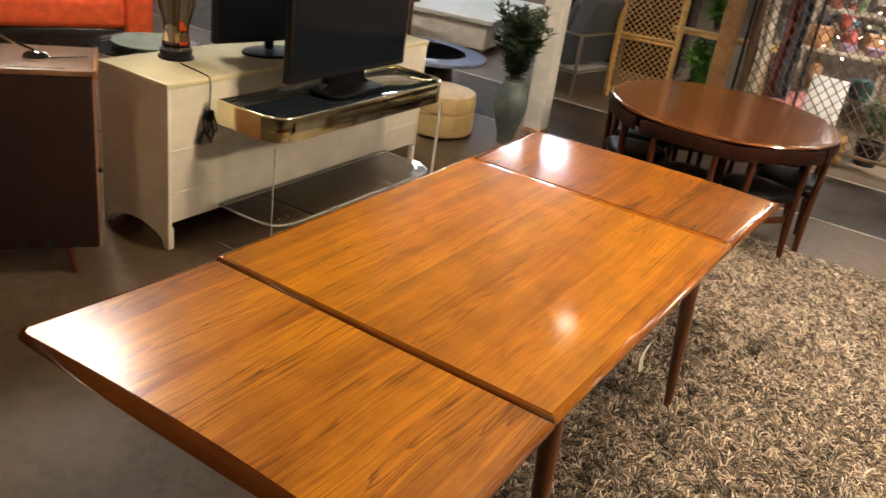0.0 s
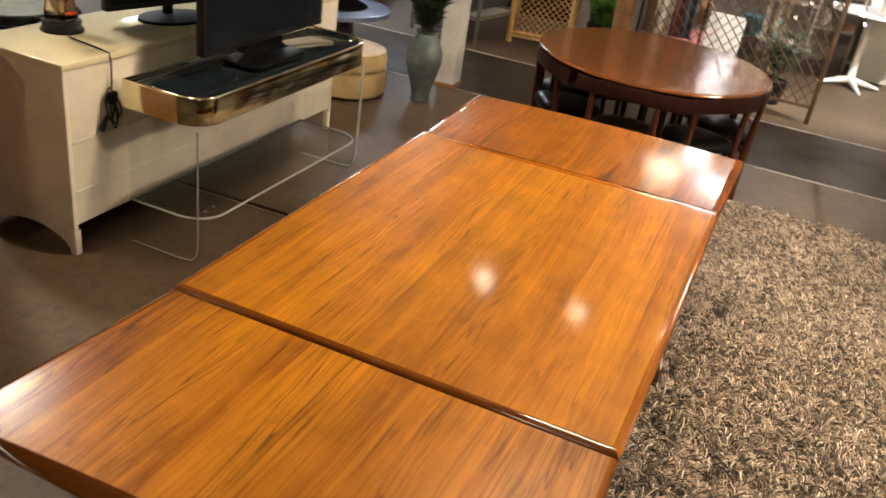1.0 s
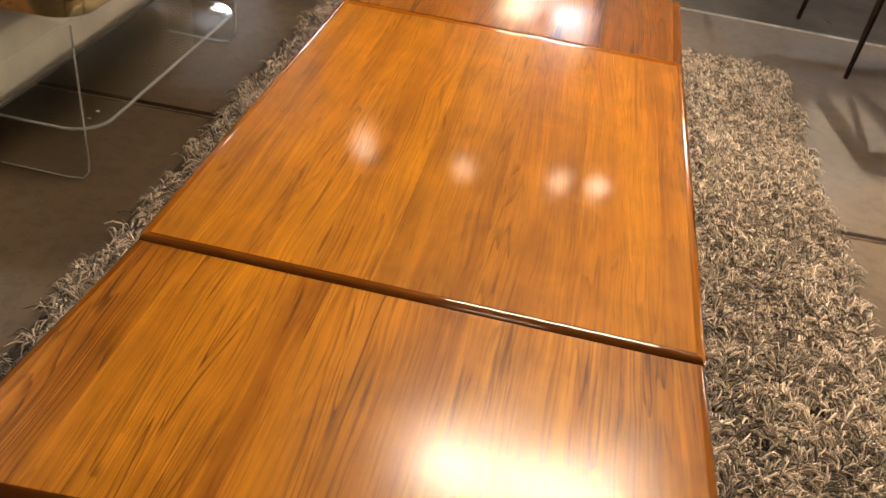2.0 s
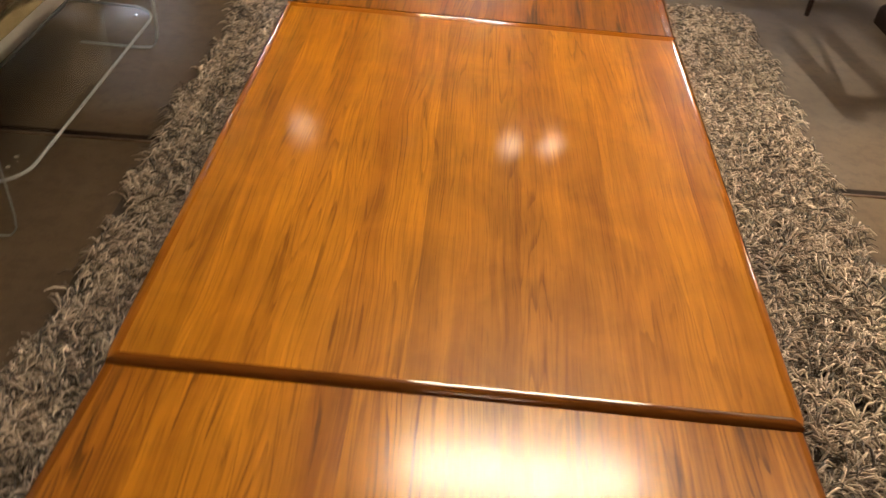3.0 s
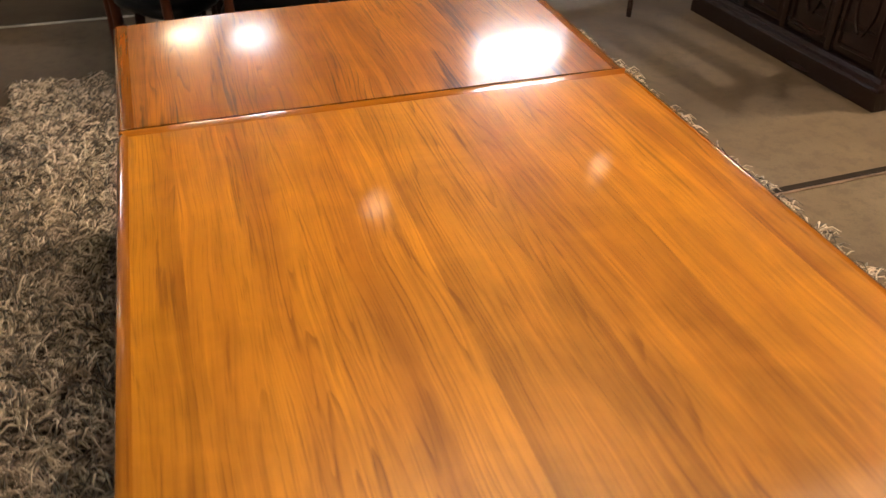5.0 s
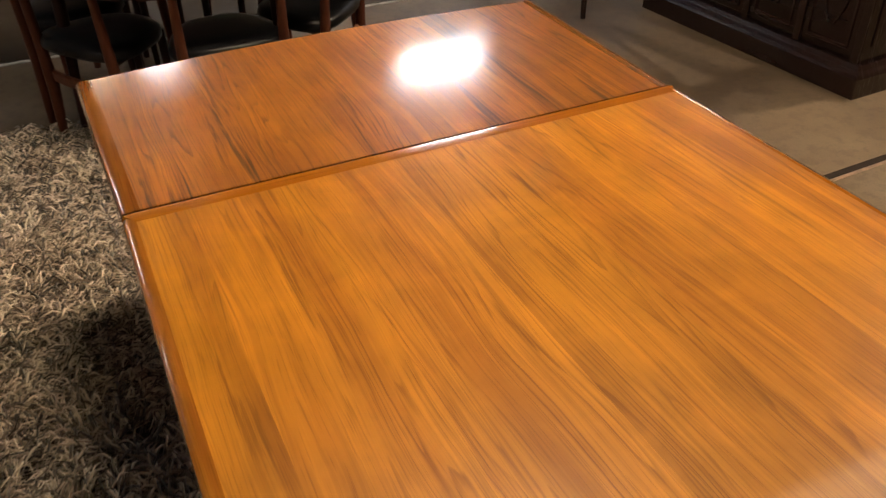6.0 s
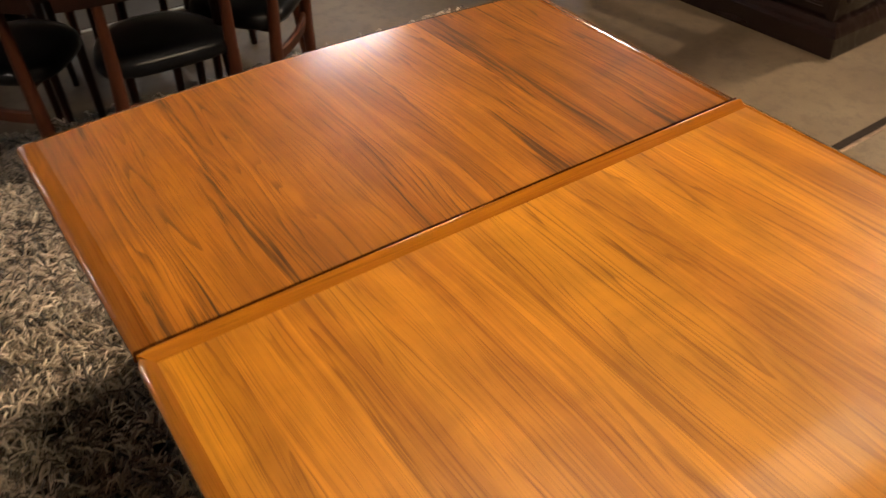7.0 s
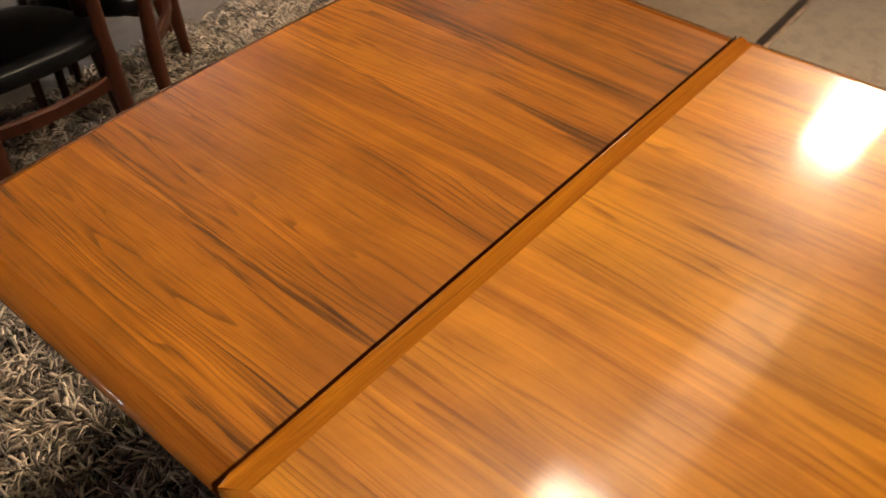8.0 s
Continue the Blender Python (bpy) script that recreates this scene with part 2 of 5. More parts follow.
def clear(name, tint, rough=0.02, ior=1.45):
    n = Nodes(name)
    return n.finish(tint, rough, Transmission_Weight=1.0, IOR=ior)


def glow(name, color, strength):
    n = Nodes(name)
    return n.finish((0.8, 0.8, 0.8), 0.5, Emission_Color=color, Emission_Strength=strength)


TEAK = veneer("teak_veneer", (0.545, 0.210, 0.009), (0.35, 0.117, 0.006), (0.13, 0.037, 0.003), strip=0.197, shift=0.01, rare=0.635, lines=0.52, streaks=0.48, contrast=0.66, polish=0.088, fine=0.24)
TEAK_NEAR = veneer("teak_near_leaf_veneer", (0.525, 0.198, 0.009), (0.335, 0.110, 0.006), (0.10, 0.028, 0.003), strip=0.30, lines=0.85, streaks=0.72, rare=0.62, polish=0.15, fine=0.25, grain=0.26)
TEAK_FAR = veneer("teak_far_leaf_veneer", (0.365, 0.124, 0.007), (0.235, 0.072, 0.005), (0.060, 0.019, 0.005), strip=0.40, lines=0.64, streaks=0.84, rare=0.592, polish=0.098, fine=0.24, grain=0.22)
TEAK_LIP = wood("teak_lipping", (0.38, 0.140, 0.016), (0.25, 0.080, 0.010), (0.11, 0.032, 0.006), leaf=0.4, rough=0.18, lines=0.25, streaks=0.25, coat=1.0, spec=0.10, polish=0.06)
# brown end moulding, darkened for the shade on the near end's slope
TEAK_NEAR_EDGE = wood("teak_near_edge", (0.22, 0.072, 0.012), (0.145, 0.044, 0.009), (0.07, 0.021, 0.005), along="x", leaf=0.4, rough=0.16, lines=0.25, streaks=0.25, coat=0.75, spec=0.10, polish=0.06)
TEAK_BAND = wood("teak_end_band", (0.40, 0.142, 0.010), (0.27, 0.085, 0.008), (0.12, 0.035, 0.005), along="x", leaf=0.3, rough=0.14, lines=0.5, streaks=0.45, hairs=0.5, coat=0.75, spec=0.10, polish=0.06)
# shade of the joint and near leaf's sloping end, painted darker than the lipping
TEAK_EDGE_SHADE = wood("teak_edge_shade", (0.115, 0.034, 0.008), (0.078, 0.022, 0.006), (0.045, 0.013, 0.004), along="x", leaf=0.4, rough=0.16, lines=0.25, streaks=0.25, coat=0.75, spec=0.10, polish=0.06)
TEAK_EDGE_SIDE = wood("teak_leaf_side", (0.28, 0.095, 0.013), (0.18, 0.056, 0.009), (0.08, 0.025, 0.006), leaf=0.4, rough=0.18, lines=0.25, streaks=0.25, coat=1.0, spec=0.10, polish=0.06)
TEAK_LEG = wood("teak_leg", (0.16, 0.046, 0.012), (0.11, 0.030, 0.009), (0.05, 0.015, 0.005), along="z", leaf=0.2, rough=0.3, lines=0.3)
ROUND_TOP = wood("rosewood_top", (0.205, 0.078, 0.024), (0.135, 0.047, 0.014), (0.08, 0.026, 0.008), along="x", leaf=0.3, rough=0.16, streaks=0.3)
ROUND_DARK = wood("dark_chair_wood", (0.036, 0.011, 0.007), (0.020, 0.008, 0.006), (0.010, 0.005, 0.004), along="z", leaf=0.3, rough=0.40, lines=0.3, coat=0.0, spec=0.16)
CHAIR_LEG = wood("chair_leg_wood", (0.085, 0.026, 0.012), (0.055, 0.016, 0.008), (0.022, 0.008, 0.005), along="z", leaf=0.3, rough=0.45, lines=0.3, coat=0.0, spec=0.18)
VINYL = plain("black_vinyl", (0.006, 0.006, 0.007), 0.30, vary=0.2, scale=20, grain=0.35, Specular_IOR_Level=0.14)
CREAM = plain("cream_lacquer", (0.78, 0.72, 0.62), 0.35, vary=0.10, scale=5, grain=0.08)
CREAM_TOP = plain("cream_lacquer_top", (0.80, 0.73, 0.50), 0.11, vary=0.08, scale=4, grain=0.03)
CASE_BROWN = plain("dark_brown_hardboard", (0.024, 0.010, 0.008), 0.7, vary=0.15, scale=4, grain=0.2, Specular_IOR_Level=0.2)
CASE_TOP = wood("walnut_case_top", (0.30, 0.15, 0.075), (0.21, 0.098, 0.05), (0.09, 0.04, 0.022), leaf=0.5, rough=0.4)
CASE_EDGE = wood("light_case_edge", (0.55, 0.27, 0.09), (0.46, 0.2, 0.06), (0.3, 0.12, 0.04), leaf=0.5, rough=0.4)
CHROME = plain("chrome", (0.90, 0.89, 0.87), 0.12, 1.0, vary=0.05, grain=0.0)
BRASS = plain("polished_brass", (0.80, 0.74, 0.48), 0.10, 1.0, vary=0.12, scale=9, grain=0.0)
GOLD = plain("bright_brass", (0.95, 0.84, 0.58), 0.16, 1.0, vary=0.08, scale=9, grain=0.0)
BLACK_GLASS = plain("smoked_glass", (0.012, 0.017, 0.020), 0.04, vary=0.1, grain=0.0)
BLACK = plain("black_plastic", (0.010, 0.010, 0.012), 0.45, vary=0.2, scale=30, grain=0.1, Specular_IOR_Level=0.3)
SCREEN = plain("tv_panel", (0.009, 0.012, 0.017), 0.12, vary=0.08, scale=3, grain=0.0, Specular_IOR_Level=0.35)
ACRYLIC = sheer("clear_acrylic", (0.90, 0.915, 0.905), 1.22)
# whitish colour stands in for the light gathered at the clear edges
ACRYLIC_EDGE = plain("polished_acrylic_edge", (0.70, 0.72, 0.70), 0.12, vary=0.1, grain=0.0, Transmission_Weight=0.5)
GLASS = clear("amber_glass", (0.95, 0.75, 0.52), 0.04, 1.4)
TAN_VINYL = plain("tan_vinyl", (0.52, 0.38, 0.18), 0.45, vary=0.14, scale=9, grain=0.25)
CELADON = plain("celadon_glaze", (0.125, 0.155, 0.155), 0.12, vary=0.3, scale=7, grain=0.05)
POST_WHITE = plain("white_post_paint", (0.84, 0.82, 0.78), 0.55, vary=0.12, scale=6, grain=0.25)
LEAFY = plain("dark_foliage", (0.026, 0.052, 0.020), 0.5, vary=0.5, scale=30, grain=0.2)
LEAFY_LIGHT = plain("bright_foliage", (0.10, 0.26, 0.035), 0.5, vary=0.5, scale=25, grain=0.2)
STEM = plain("plant_stem", (0.10, 0.08, 0.04), 0.7, vary=0.3)
RATTAN = plain("rattan", (0.58, 0.36, 0.13), 0.45, vary=0.25, scale=30, grain=0.4)
TRELLIS = plain("trellis_wood", (0.11, 0.066, 0.036), 0.6, vary=0.35, scale=20, grain=0.4)
TIMBER = plain("timber_post", (0.34, 0.185, 0.080), 0.6, vary=0.35, scale=8, grain=0.5)
GREY_CLOTH = plain("grey_upholstery", (0.060, 0.063, 0.070), 0.9, vary=0.25, scale=40, grain=0.6)
STEEL = plain("brushed_steel", (0.50, 0.47, 0.42), 0.35, 1.0, vary=0.15, grain=0.05)
ORANGE = plain("orange_upholstery", (0.75, 0.10, 0.022), 0.85, vary=0.18, scale=14, grain=0.5)
CARVED = wood("dark_carved_oak", (0.020, 0.009, 0.007), (0.013, 0.006, 0.005), (0.006, 0.003, 0.003), along="z", leaf=0.3, rough=0.26, coat=0.25, spec=0.4)
WHITE = plain("white_laminate", (0.80, 0.78, 0.74), 0.4, vary=0.06, grain=0.05)
PAPER = plain("paper_tag", (0.75, 0.72, 0.66), 0.8, vary=0.1)
BLUE_TOP = plain("blue_lacquer", (0.22, 0.27, 0.42), 0.12, vary=0.15, scale=4, grain=0.0)
CEILING_M = plain("ceiling_paint", (0.15, 0.15, 0.16), 0.9, vary=0.1, scale=2)
WALL_M = plain("wall_paint", (0.24, 0.20, 0.16), 0.85, vary=0.12, scale=1.5)


def floor_material():
    n = Nodes("stained_concrete")
    v = n.coords()
    cloud, blot, grit = n.noise(v, 0.9, 5.0, 0.6), n.noise(v, 3.2, 4.0, 0.6, 0.6), n.noise(v, 160.0, 2.0)
    col = n.ramp(cloud, [(0.30, (0.070, 0.045, 0.027)), (0.52, (0.110, 0.075, 0.045)), (0.72, (0.165, 0.117, 0.072))])
    col = n.mix(n.math("MULTIPLY", n.step(blot, 0.38, 0.78), 0.45), col, (0.165, 0.122, 0.082))
    speck = n.noise(v, 16.0, 6.0, 0.7)
    col = n.mix(n.math("MULTIPLY", n.step(speck, 0.46, 0.62), 0.40), col, (0.058, 0.040, 0.027))
    col = n.mix(n.math("MULTIPLY", n.step(grit, 0.5, 0.7), 0.25), col, (0.05, 0.036, 0.025))
    n.bump(grit, 0.12, 0.001)
    return n.finish(col, n.math("ADD", 0.40, n.math("MULTIPLY", blot, 0.16)), Specular_IOR_Level=0.25)


def aisle_material():
    n = Nodes("polished_dark_concrete")
    v = n.coords()
    cloud, blot = n.noise(v, 1.3, 5.0, 0.6), n.noise(v, 5.0, 4.0, 0.6)
    col = n.ramp(cloud, [(0.3, (0.024, 0.018, 0.014)), (0.7, (0.062, 0.047, 0.036))])
    n.bump(blot, 0.06, 0.002)
    return n.finish(col, n.math("ADD", 0.20, n.math("MULTIPLY", blot, 0.26)), Specular_IOR_Level=0.14)


def pile_material():
    n = Nodes("shag_pile")
    r = n.node("ShaderNodeNewGeometry").outputs["Random Per Island"]
    v = n.coords()
    patch, tuft = n.noise(v, 5.0, 3.0), n.noise(v, 34.0, 2.0)
    f = n.math("ADD", n.math("MULTIPLY", r, 0.75), n.math("MULTIPLY", n.math("SUBTRACT", patch, 0.37), 0.5))
    f = n.math("ADD", f, n.math("MULTIPLY", n.math("SUBTRACT", tuft, 0.5), 0.7))
    col = n.ramp(f, [(0.10, (0.040, 0.029, 0.021)), (0.30, (0.16, 0.115, 0.083)), (0.52, (0.45, 0.345, 0.258)), (0.80, (0.82, 0.68, 0.54))])
    return n.finish(col, 0.65, Sheen_Weight=0.3)


FLOOR_M, AISLE_M, PILE_M = floor_material(), aisle_material(), pile_material()

# ---------------------------------------------------------------- mesh helpers


def thing(name, at=(0, 0, 0), turn=0.0, label="", category="", group="", kind=""):
    ob = new(name)
    ob.matrix_basis = pose(*at, 0, 0, turn)
    ob.empty_display_size = 0.1
    return tagged(ob, label, category, group, kind)


def part(name, bm, material, parent=None, label="", smooth=40):
    me = bpy.data.meshes.new(name)
    if smooth:
        for e in bm.edges:
            e.smooth = len(e.link_faces) == 2 and e.calc_face_angle(0) < radians(smooth)
        for f in bm.faces:
            f.smooth = True
    bm.to_mesh(me)
    bm.free()
    me.materials.append(material)
    ob = new(name, me)
    ob.parent = parent
    return tagged(ob, label)


def box(x0, x1, y0, y1, z0, z1, bevel=0.0, segs=2, m=None, bm=None):
    own = bmesh.new()
    bmesh.ops.create_cube(own, size=1.0, matrix=Matrix.LocRotScale(((x0 + x1) / 2, (y0 + y1) / 2, (z0 + z1) / 2), None, (x1 - x0, y1 - y0, z1 - z0)))
    if bevel:
        bmesh.ops.bevel(own, geom=own.edges[:], offset=bevel, segments=segs, affect="EDGES", profile=0.5)
    if m is not None:
        own.transform(m)
    return merge(bm, own)


def merge(bm, own):
    if bm is None:
        return own
    me = bpy.data.meshes.new("joined")
    own.to_mesh(me)
    own.free()
    bm.from_mesh(me)
    bpy.data.meshes.remove(me)
    return bm


def loft(rows, bm=None, closed=False, caps=True, ring=False):
    """Skin over rows of points. closed: each row is a loop; ring: the last row joins the first."""
    own = bmesh.new()
    vs = [[own.verts.new(p) for p in row] for row in rows]
    k = len(rows[0])
    for a, b in zip(vs, vs[1:] + (vs[:1] if ring else [])):
        for i in range(k if closed else k - 1):
            j = (i + 1) % k
            own.faces.new((a[i], a[j], b[j], b[i]))
    if closed and caps and not ring:
        own.faces.new(vs[0][::-1])
        own.faces.new(vs[-1])
    bmesh.ops.recalc_face_normals(own, faces=own.faces[:])
    return merge(bm, own)


def lathe(profile, segs=32, at=(0, 0, 0), bm=None, caps=True):
    rows = [[(at[0] + r * math.cos(a), at[1] + r * math.sin(a), at[2] + z) for a in (2 * math.pi * i / segs for i in range(segs))] for r, z in profile]
    return loft(rows, bm, closed=True, caps=caps)


def tube(points, radii, segs=8, bm=None, squash=1.0):
    """A round bar through points; radii is a number or one for each point."""
    pts = [Vector(p) for p in points]
    if isinstance(radii, (int, float)):
        radii = [radii] * len(pts)
    rows, side = [], None
    for i, p in enumerate(pts):
        way = (pts[min(i + 1, len(pts) - 1)] - pts[max(i - 1, 0)]).normalized()
        if side is None:
            side = way.cross(Vector((0.31, 0.77, 0.55))).normalized()
        side = (side - way * side.dot(way)).normalized()
        up = way.cross(side)
        rows.append([tuple(p + radii[i] * (side * math.cos(a) + up * math.sin(a) * squash)) for a in (2 * math.pi * k / segs for k in range(segs))])
    return loft(rows, bm, closed=True)


def slab(outline, z0, z1, bevel=0.0, segs=3, bm=None):
    """A plate with the given outline and rounded rims."""
    own = bmesh.new()
    lo = [own.verts.new((x, y, z0)) for x, y in outline]
    f = own.faces.new(lo)
    up = bmesh.ops.extrude_face_region(own, geom=[f])
    bmesh.ops.translate(own, verts=[v for v in up["geom"] if isinstance(v, bmesh.types.BMVert)], vec=(0, 0, z1 - z0))
    bmesh.ops.recalc_face_normals(own, faces=own.faces[:])
    if bevel:
        rim = [e for e in own.edges if abs(e.verts[0].co.z - e.verts[1].co.z) < 1e-6]
        bmesh.ops.bevel(own, geom=rim, offset=bevel, segments=segs, affect="EDGES", profile=0.5)
    return merge(bm, own)


def rounded(x0, x1, y0, y1, r, n=6, corners="abcd"):
    """A rectangle's outline with rounded corners."""
    pts = []
    for key, cx, cy, a0 in (("a", x1 - r, y1 - r, 0), ("b", x0 + r, y1 - r, 90), ("c", x0 + r, y0 + r, 180), ("d", x1 - r, y0 + r, 270)):
        if key in corners:
            pts += [(cx + r * math.cos(radians(a0 + 90 * i / n)), cy + r * math.sin(radians(a0 + 90 * i / n))) for i in range(n + 1)]
        else:
            pts.append((cx + r * (1 if a0 in (0, 270) else -1), cy + r * (1 if a0 in (0, 90) else -1)))
    return pts

# ---------------------------------------------------------------- the hall
RX0, RX1, RY0, RY1 = -10.0, 10.0, -7.0, 18.0


def wall(name, x0, x1, y0, y1):
    tagged(part(name, box(x0, x1, y0, y1, 0.0, CEIL), WALL_M, label="plain painted shop wall"), category="wall", kind="structure")


tagged(part("floor", box(RX0, RX1, RY0, RY1, -0.2, 0.0), FLOOR_M, label="brown stained concrete shop floor, worn and blotchy"), category="floor", kind="structure")
tagged(part("ceiling", box(RX0, RX1, RY0, RY1, CEIL, CEIL + 0.2), CEILING_M, label="dark painted shop ceiling"), category="ceiling", kind="structure")
wall("wall_north", RX0, RX1, RY1, RY1 + 0.2)
wall("wall_south", RX0, RX1, RY0 - 0.2, RY0)
wall("wall_east", RX1, RX1 + 0.2, RY0, RY1)
wall("wall_west", RX0 - 0.2, RX0, RY0, RY1)
tagged(part("aisle", box(-9.0, 9.0, 4.42, 5.56, 0.0, 0.004), AISLE_M, label="dark polished concrete aisle strip"), category="floor", kind="structure")
LINE_M = plain("worn_line_paint", (0.42, 0.39, 0.34), 0.6, vary=0.45, scale=9, grain=0.3)
for k, (y, w) in enumerate(((4.40, 0.022), (5.575, 0.03))):
    tagged(part("floor_line", box(-9.0, 9.0, y - w / 2, y + w / 2, 0.0, 0.005), LINE_M, label="thin pale strip along the aisle edge"), category="trim", kind="structure")
tagged(part("floor_line", box(-4.6, -2.45, -0.016, 0.016, 0.0, 0.005, m=pose(0, 6.72, 0, 0, 0, 0) @ pose(0, 0, 0, 0, 0, -6)), LINE_M, label="thin pale strip on the shop floor"), category="trim", kind="structure")
BRONZE = plain("worn_bronze", (0.26, 0.17, 0.12), 0.35, 0.8, vary=0.4, scale=14, grain=0.3)
JOINT_M = plain("joint_sealant", (0.018, 0.011, 0.008), 0.8, vary=0.3, Specular_IOR_Level=0.1)
turned = pose(0.75, 1.842, 0, 0, 0, 2.5)
tagged(part("floor_joint", box(-6.0, 6.0, -0.016, 0.016, 0.0, 0.003, m=turned), JOINT_M, label="dark sealed control joint across the floor"), category="trim", kind="structure")
tagged(part("joint_strip", box(-6.0, 6.0, -0.030, -0.0165, 0.0, 0.004, 0.0015, m=turned), BRONZE, label="worn bronze strip beside the floor joint"), category="trim", kind="structure")
turned = pose(3.15, 2.42, 0, 0, 0, -14)
tagged(part("floor_joint", box(0.0, 3.5, -0.014, 0.014, 0.0, 0.003, m=turned), JOINT_M, label="dark sealed control joint beside the carved cabinet"), category="trim", kind="structure")


def lamp_panel(x, y, strength, color, size=1.0):
    t = thing("ceiling_panel_light", (x, y, LAMP_Z), 0, "long white hanging ceiling light, switched on, some only added fill", "ceiling light", "ceiling panel lights")
    bm = bmesh.new()
    for a in ((-0.51, -0.48, -0.21, 0.21), (0.48, 0.51, -0.21, 0.21), (-0.48, 0.48, -0.21, -0.18), (-0.48, 0.48, 0.18, 0.21)):
        box(*a, 0.0, 0.06, bm=bm)
    if y < 5.0:
        box(-0.50, 0.50, -0.20, 0.20, 0.045, 0.075, bm=bm)
    else:
        box(-0.02, 0.02, -0.179, 0.179, 0.045, 0.075, bm=bm)
    bm.transform(Matrix.Diagonal((size, 1.0, 1.0, 1.0)))
    part("frame", bm, WHITE, t, "white metal frame")
    part("diffuser", box(-0.48 * size, 0.48 * size, -0.15, 0.15, 0.012, 0.022), glow("panel_glow", color, strength), t, "glowing diffuser")
    part("hanger", tube([(0, 0, 0.07), (0, 0, CEIL - LAMP_Z)], 0.012), STEEL, t, "steel hanger rod")


def spot_lamp(x, y, ax, ay, watts, cone, bulb=0.075):
    t = thing("track_spotlight", (x, y, LAMP_Z), 0, "small white track spotlight, switched on, some only added fill", "spotlight", "track spotlights")
    part("stem", tube([(0, 0, 0.1), (0, 0, CEIL - LAMP_Z)], 0.012), WHITE, t)
    way = (Vector((ax, ay, 0.5)) - Vector((x, y, LAMP_Z))).normalized()
    back = -way * 0.16
    part("can", loft([[tuple(way * d + (way.orthogonal().normalized() * math.cos(a) + way.cross(way.orthogonal().normalized()) * math.sin(a)) * r) for a in (2 * math.pi * i / 16 for i in range(16))]
                      for d, r in ((0.03, 0.062), (0.03, 0.068), (-0.10, 0.062), (-0.15, 0.03))], closed=True, caps=False), WHITE, t, "white lamp can")
    lamp = bpy.data.lights.new("spot_bulb", "SPOT")
    lamp.energy, lamp.spot_size, lamp.spot_blend, lamp.shadow_soft_size, lamp.color = watts, radians(cone), 0.6, bulb, (1.0, 0.82, 0.60) if ay < 3.0 and x > -2.0 else (0.98, 0.945, 0.90)
    ob = new("spot_bulb", lamp)
    ob.parent = t
    ob.matrix_basis = look(way * 0.05, way * 1.0)


for row in PANEL_ROWS:
    lamp_panel(*row)
for row in SPOTS:
    spot_lamp(*row)
tagged(part("lamp_track", box(-6.0, 6.0, 5.26, 5.30, CEIL - 0.05, CEIL), WHITE, label="white lighting track on the ceiling"), category="lamp track", kind="structure")

# ---------------------------------------------------------------- draw-leaf dining table
TX0, TX1, TY1 = -0.008, 1.176, 1.497       # the middle top: x from, x to, y to (from y = 0)
TOP, LEAF_TOP = 0.741, 0.729
BAND, LIP = 0.035, 0.024



def settle(bm):
    """The old table is a little out of square: the far end is wider and runs askew, the far leaf sits nearly flush."""
    for v in bm.verts:
        x, y, z = v.co
        if y > TY1 + 0.004:
            z += 0.0105
        v.co = (x + 0.013 * (x / 1.17) * (y - 0.74), y + 0.014 * (x - 0.58) * (y / 1.49 if y > 0 else 0), z)
    return bm


dining_table = thing("dining_table", (0, 0, 0), 0, "glossy orange-brown teak draw-leaf dining table with both leaves pulled out", "dining table")


def lipping(name, inner, outer, profile, top, material):
    """A moulded solid edge between two polylines: profile of (share of the way out, drop below the top)."""
    rows = []
    for s, drop in profile:
        rows.append([(a[0] + (b[0] - a[0]) * s, a[1] + (b[1] - a[1]) * s, top - drop) for a, b in zip(inner, outer)])
    rows = [list(r) for r in zip(*rows)]
    part(name, settle(loft(rows, closed=True)), material, dining_table, "solid teak edge moulding", smooth=50)


SIDE = [(0.0, 0.0), (0.20, 0.0001), (0.40, 0.0007), (0.60, 0.0021), (0.78, 0.0042), (0.92, 0.0076), (1.0, 0.0135), (0.97, 0.020), (0.80, 0.026), (0.0, 0.026)]
END = [(0.0, 0.0), (0.12, 0.0001), (0.34, 0.0005), (0.52, 0.0014), (0.70, 0.0035), (0.90, 0.0085), (1.0, 0.0130), (0.985, 0.022), (0.0, 0.026)]
END_FAR = [(0.0, 0.0), (0.86, 0.0), (0.90, 0.00015), (0.95, 0.0006), (0.985, 0.0014), (1.0, 0.0030), (1.0, 0.026), (0.0, 0.026)]
LEAF_END = [(0.0, 0.0), (0.12, 0.0006), (0.30, 0.0028), (0.88, 0.0140), (1.0, 0.0180), (0.92, 0.022), (0.0, 0.022)]


def span(a, b, n):
    return [a + (b - a) * i / n for i in range(n + 1)]


# middle top: veneered field, side lippings mitred into the bowed ends
NEAR = 0.020        # the near end carries only a narrow sloped edge
field = [(TX0 + LIP, NEAR), (TX1 - LIP, NEAR), (TX1 - LIP, TY1 - BAND), (TX0 + LIP, TY1 - BAND)]
part("top_panel", settle(slab(field, TOP - 0.026, TOP)), TEAK, dining_table, "teak veneered middle top", smooth=0)
for x_in, x_out in ((TX0 + LIP, TX0), (TX1 - LIP, TX1)):
    inner = [(x_in, y) for y in (NEAR, NEAR + 0.01, TY1 - BAND - 0.01, TY1 - BAND)]
    x_cut = x_out + (0.005 if x_out < x_in else -0.005)
    outer = [(x_cut, 0.004), (x_out, 0.022), (x_out, TY1 - 0.022), (x_cut, TY1 - 0.004)]
    lipping("side_moulding", inner, outer, SIDE, TOP, TEAK_LIP)
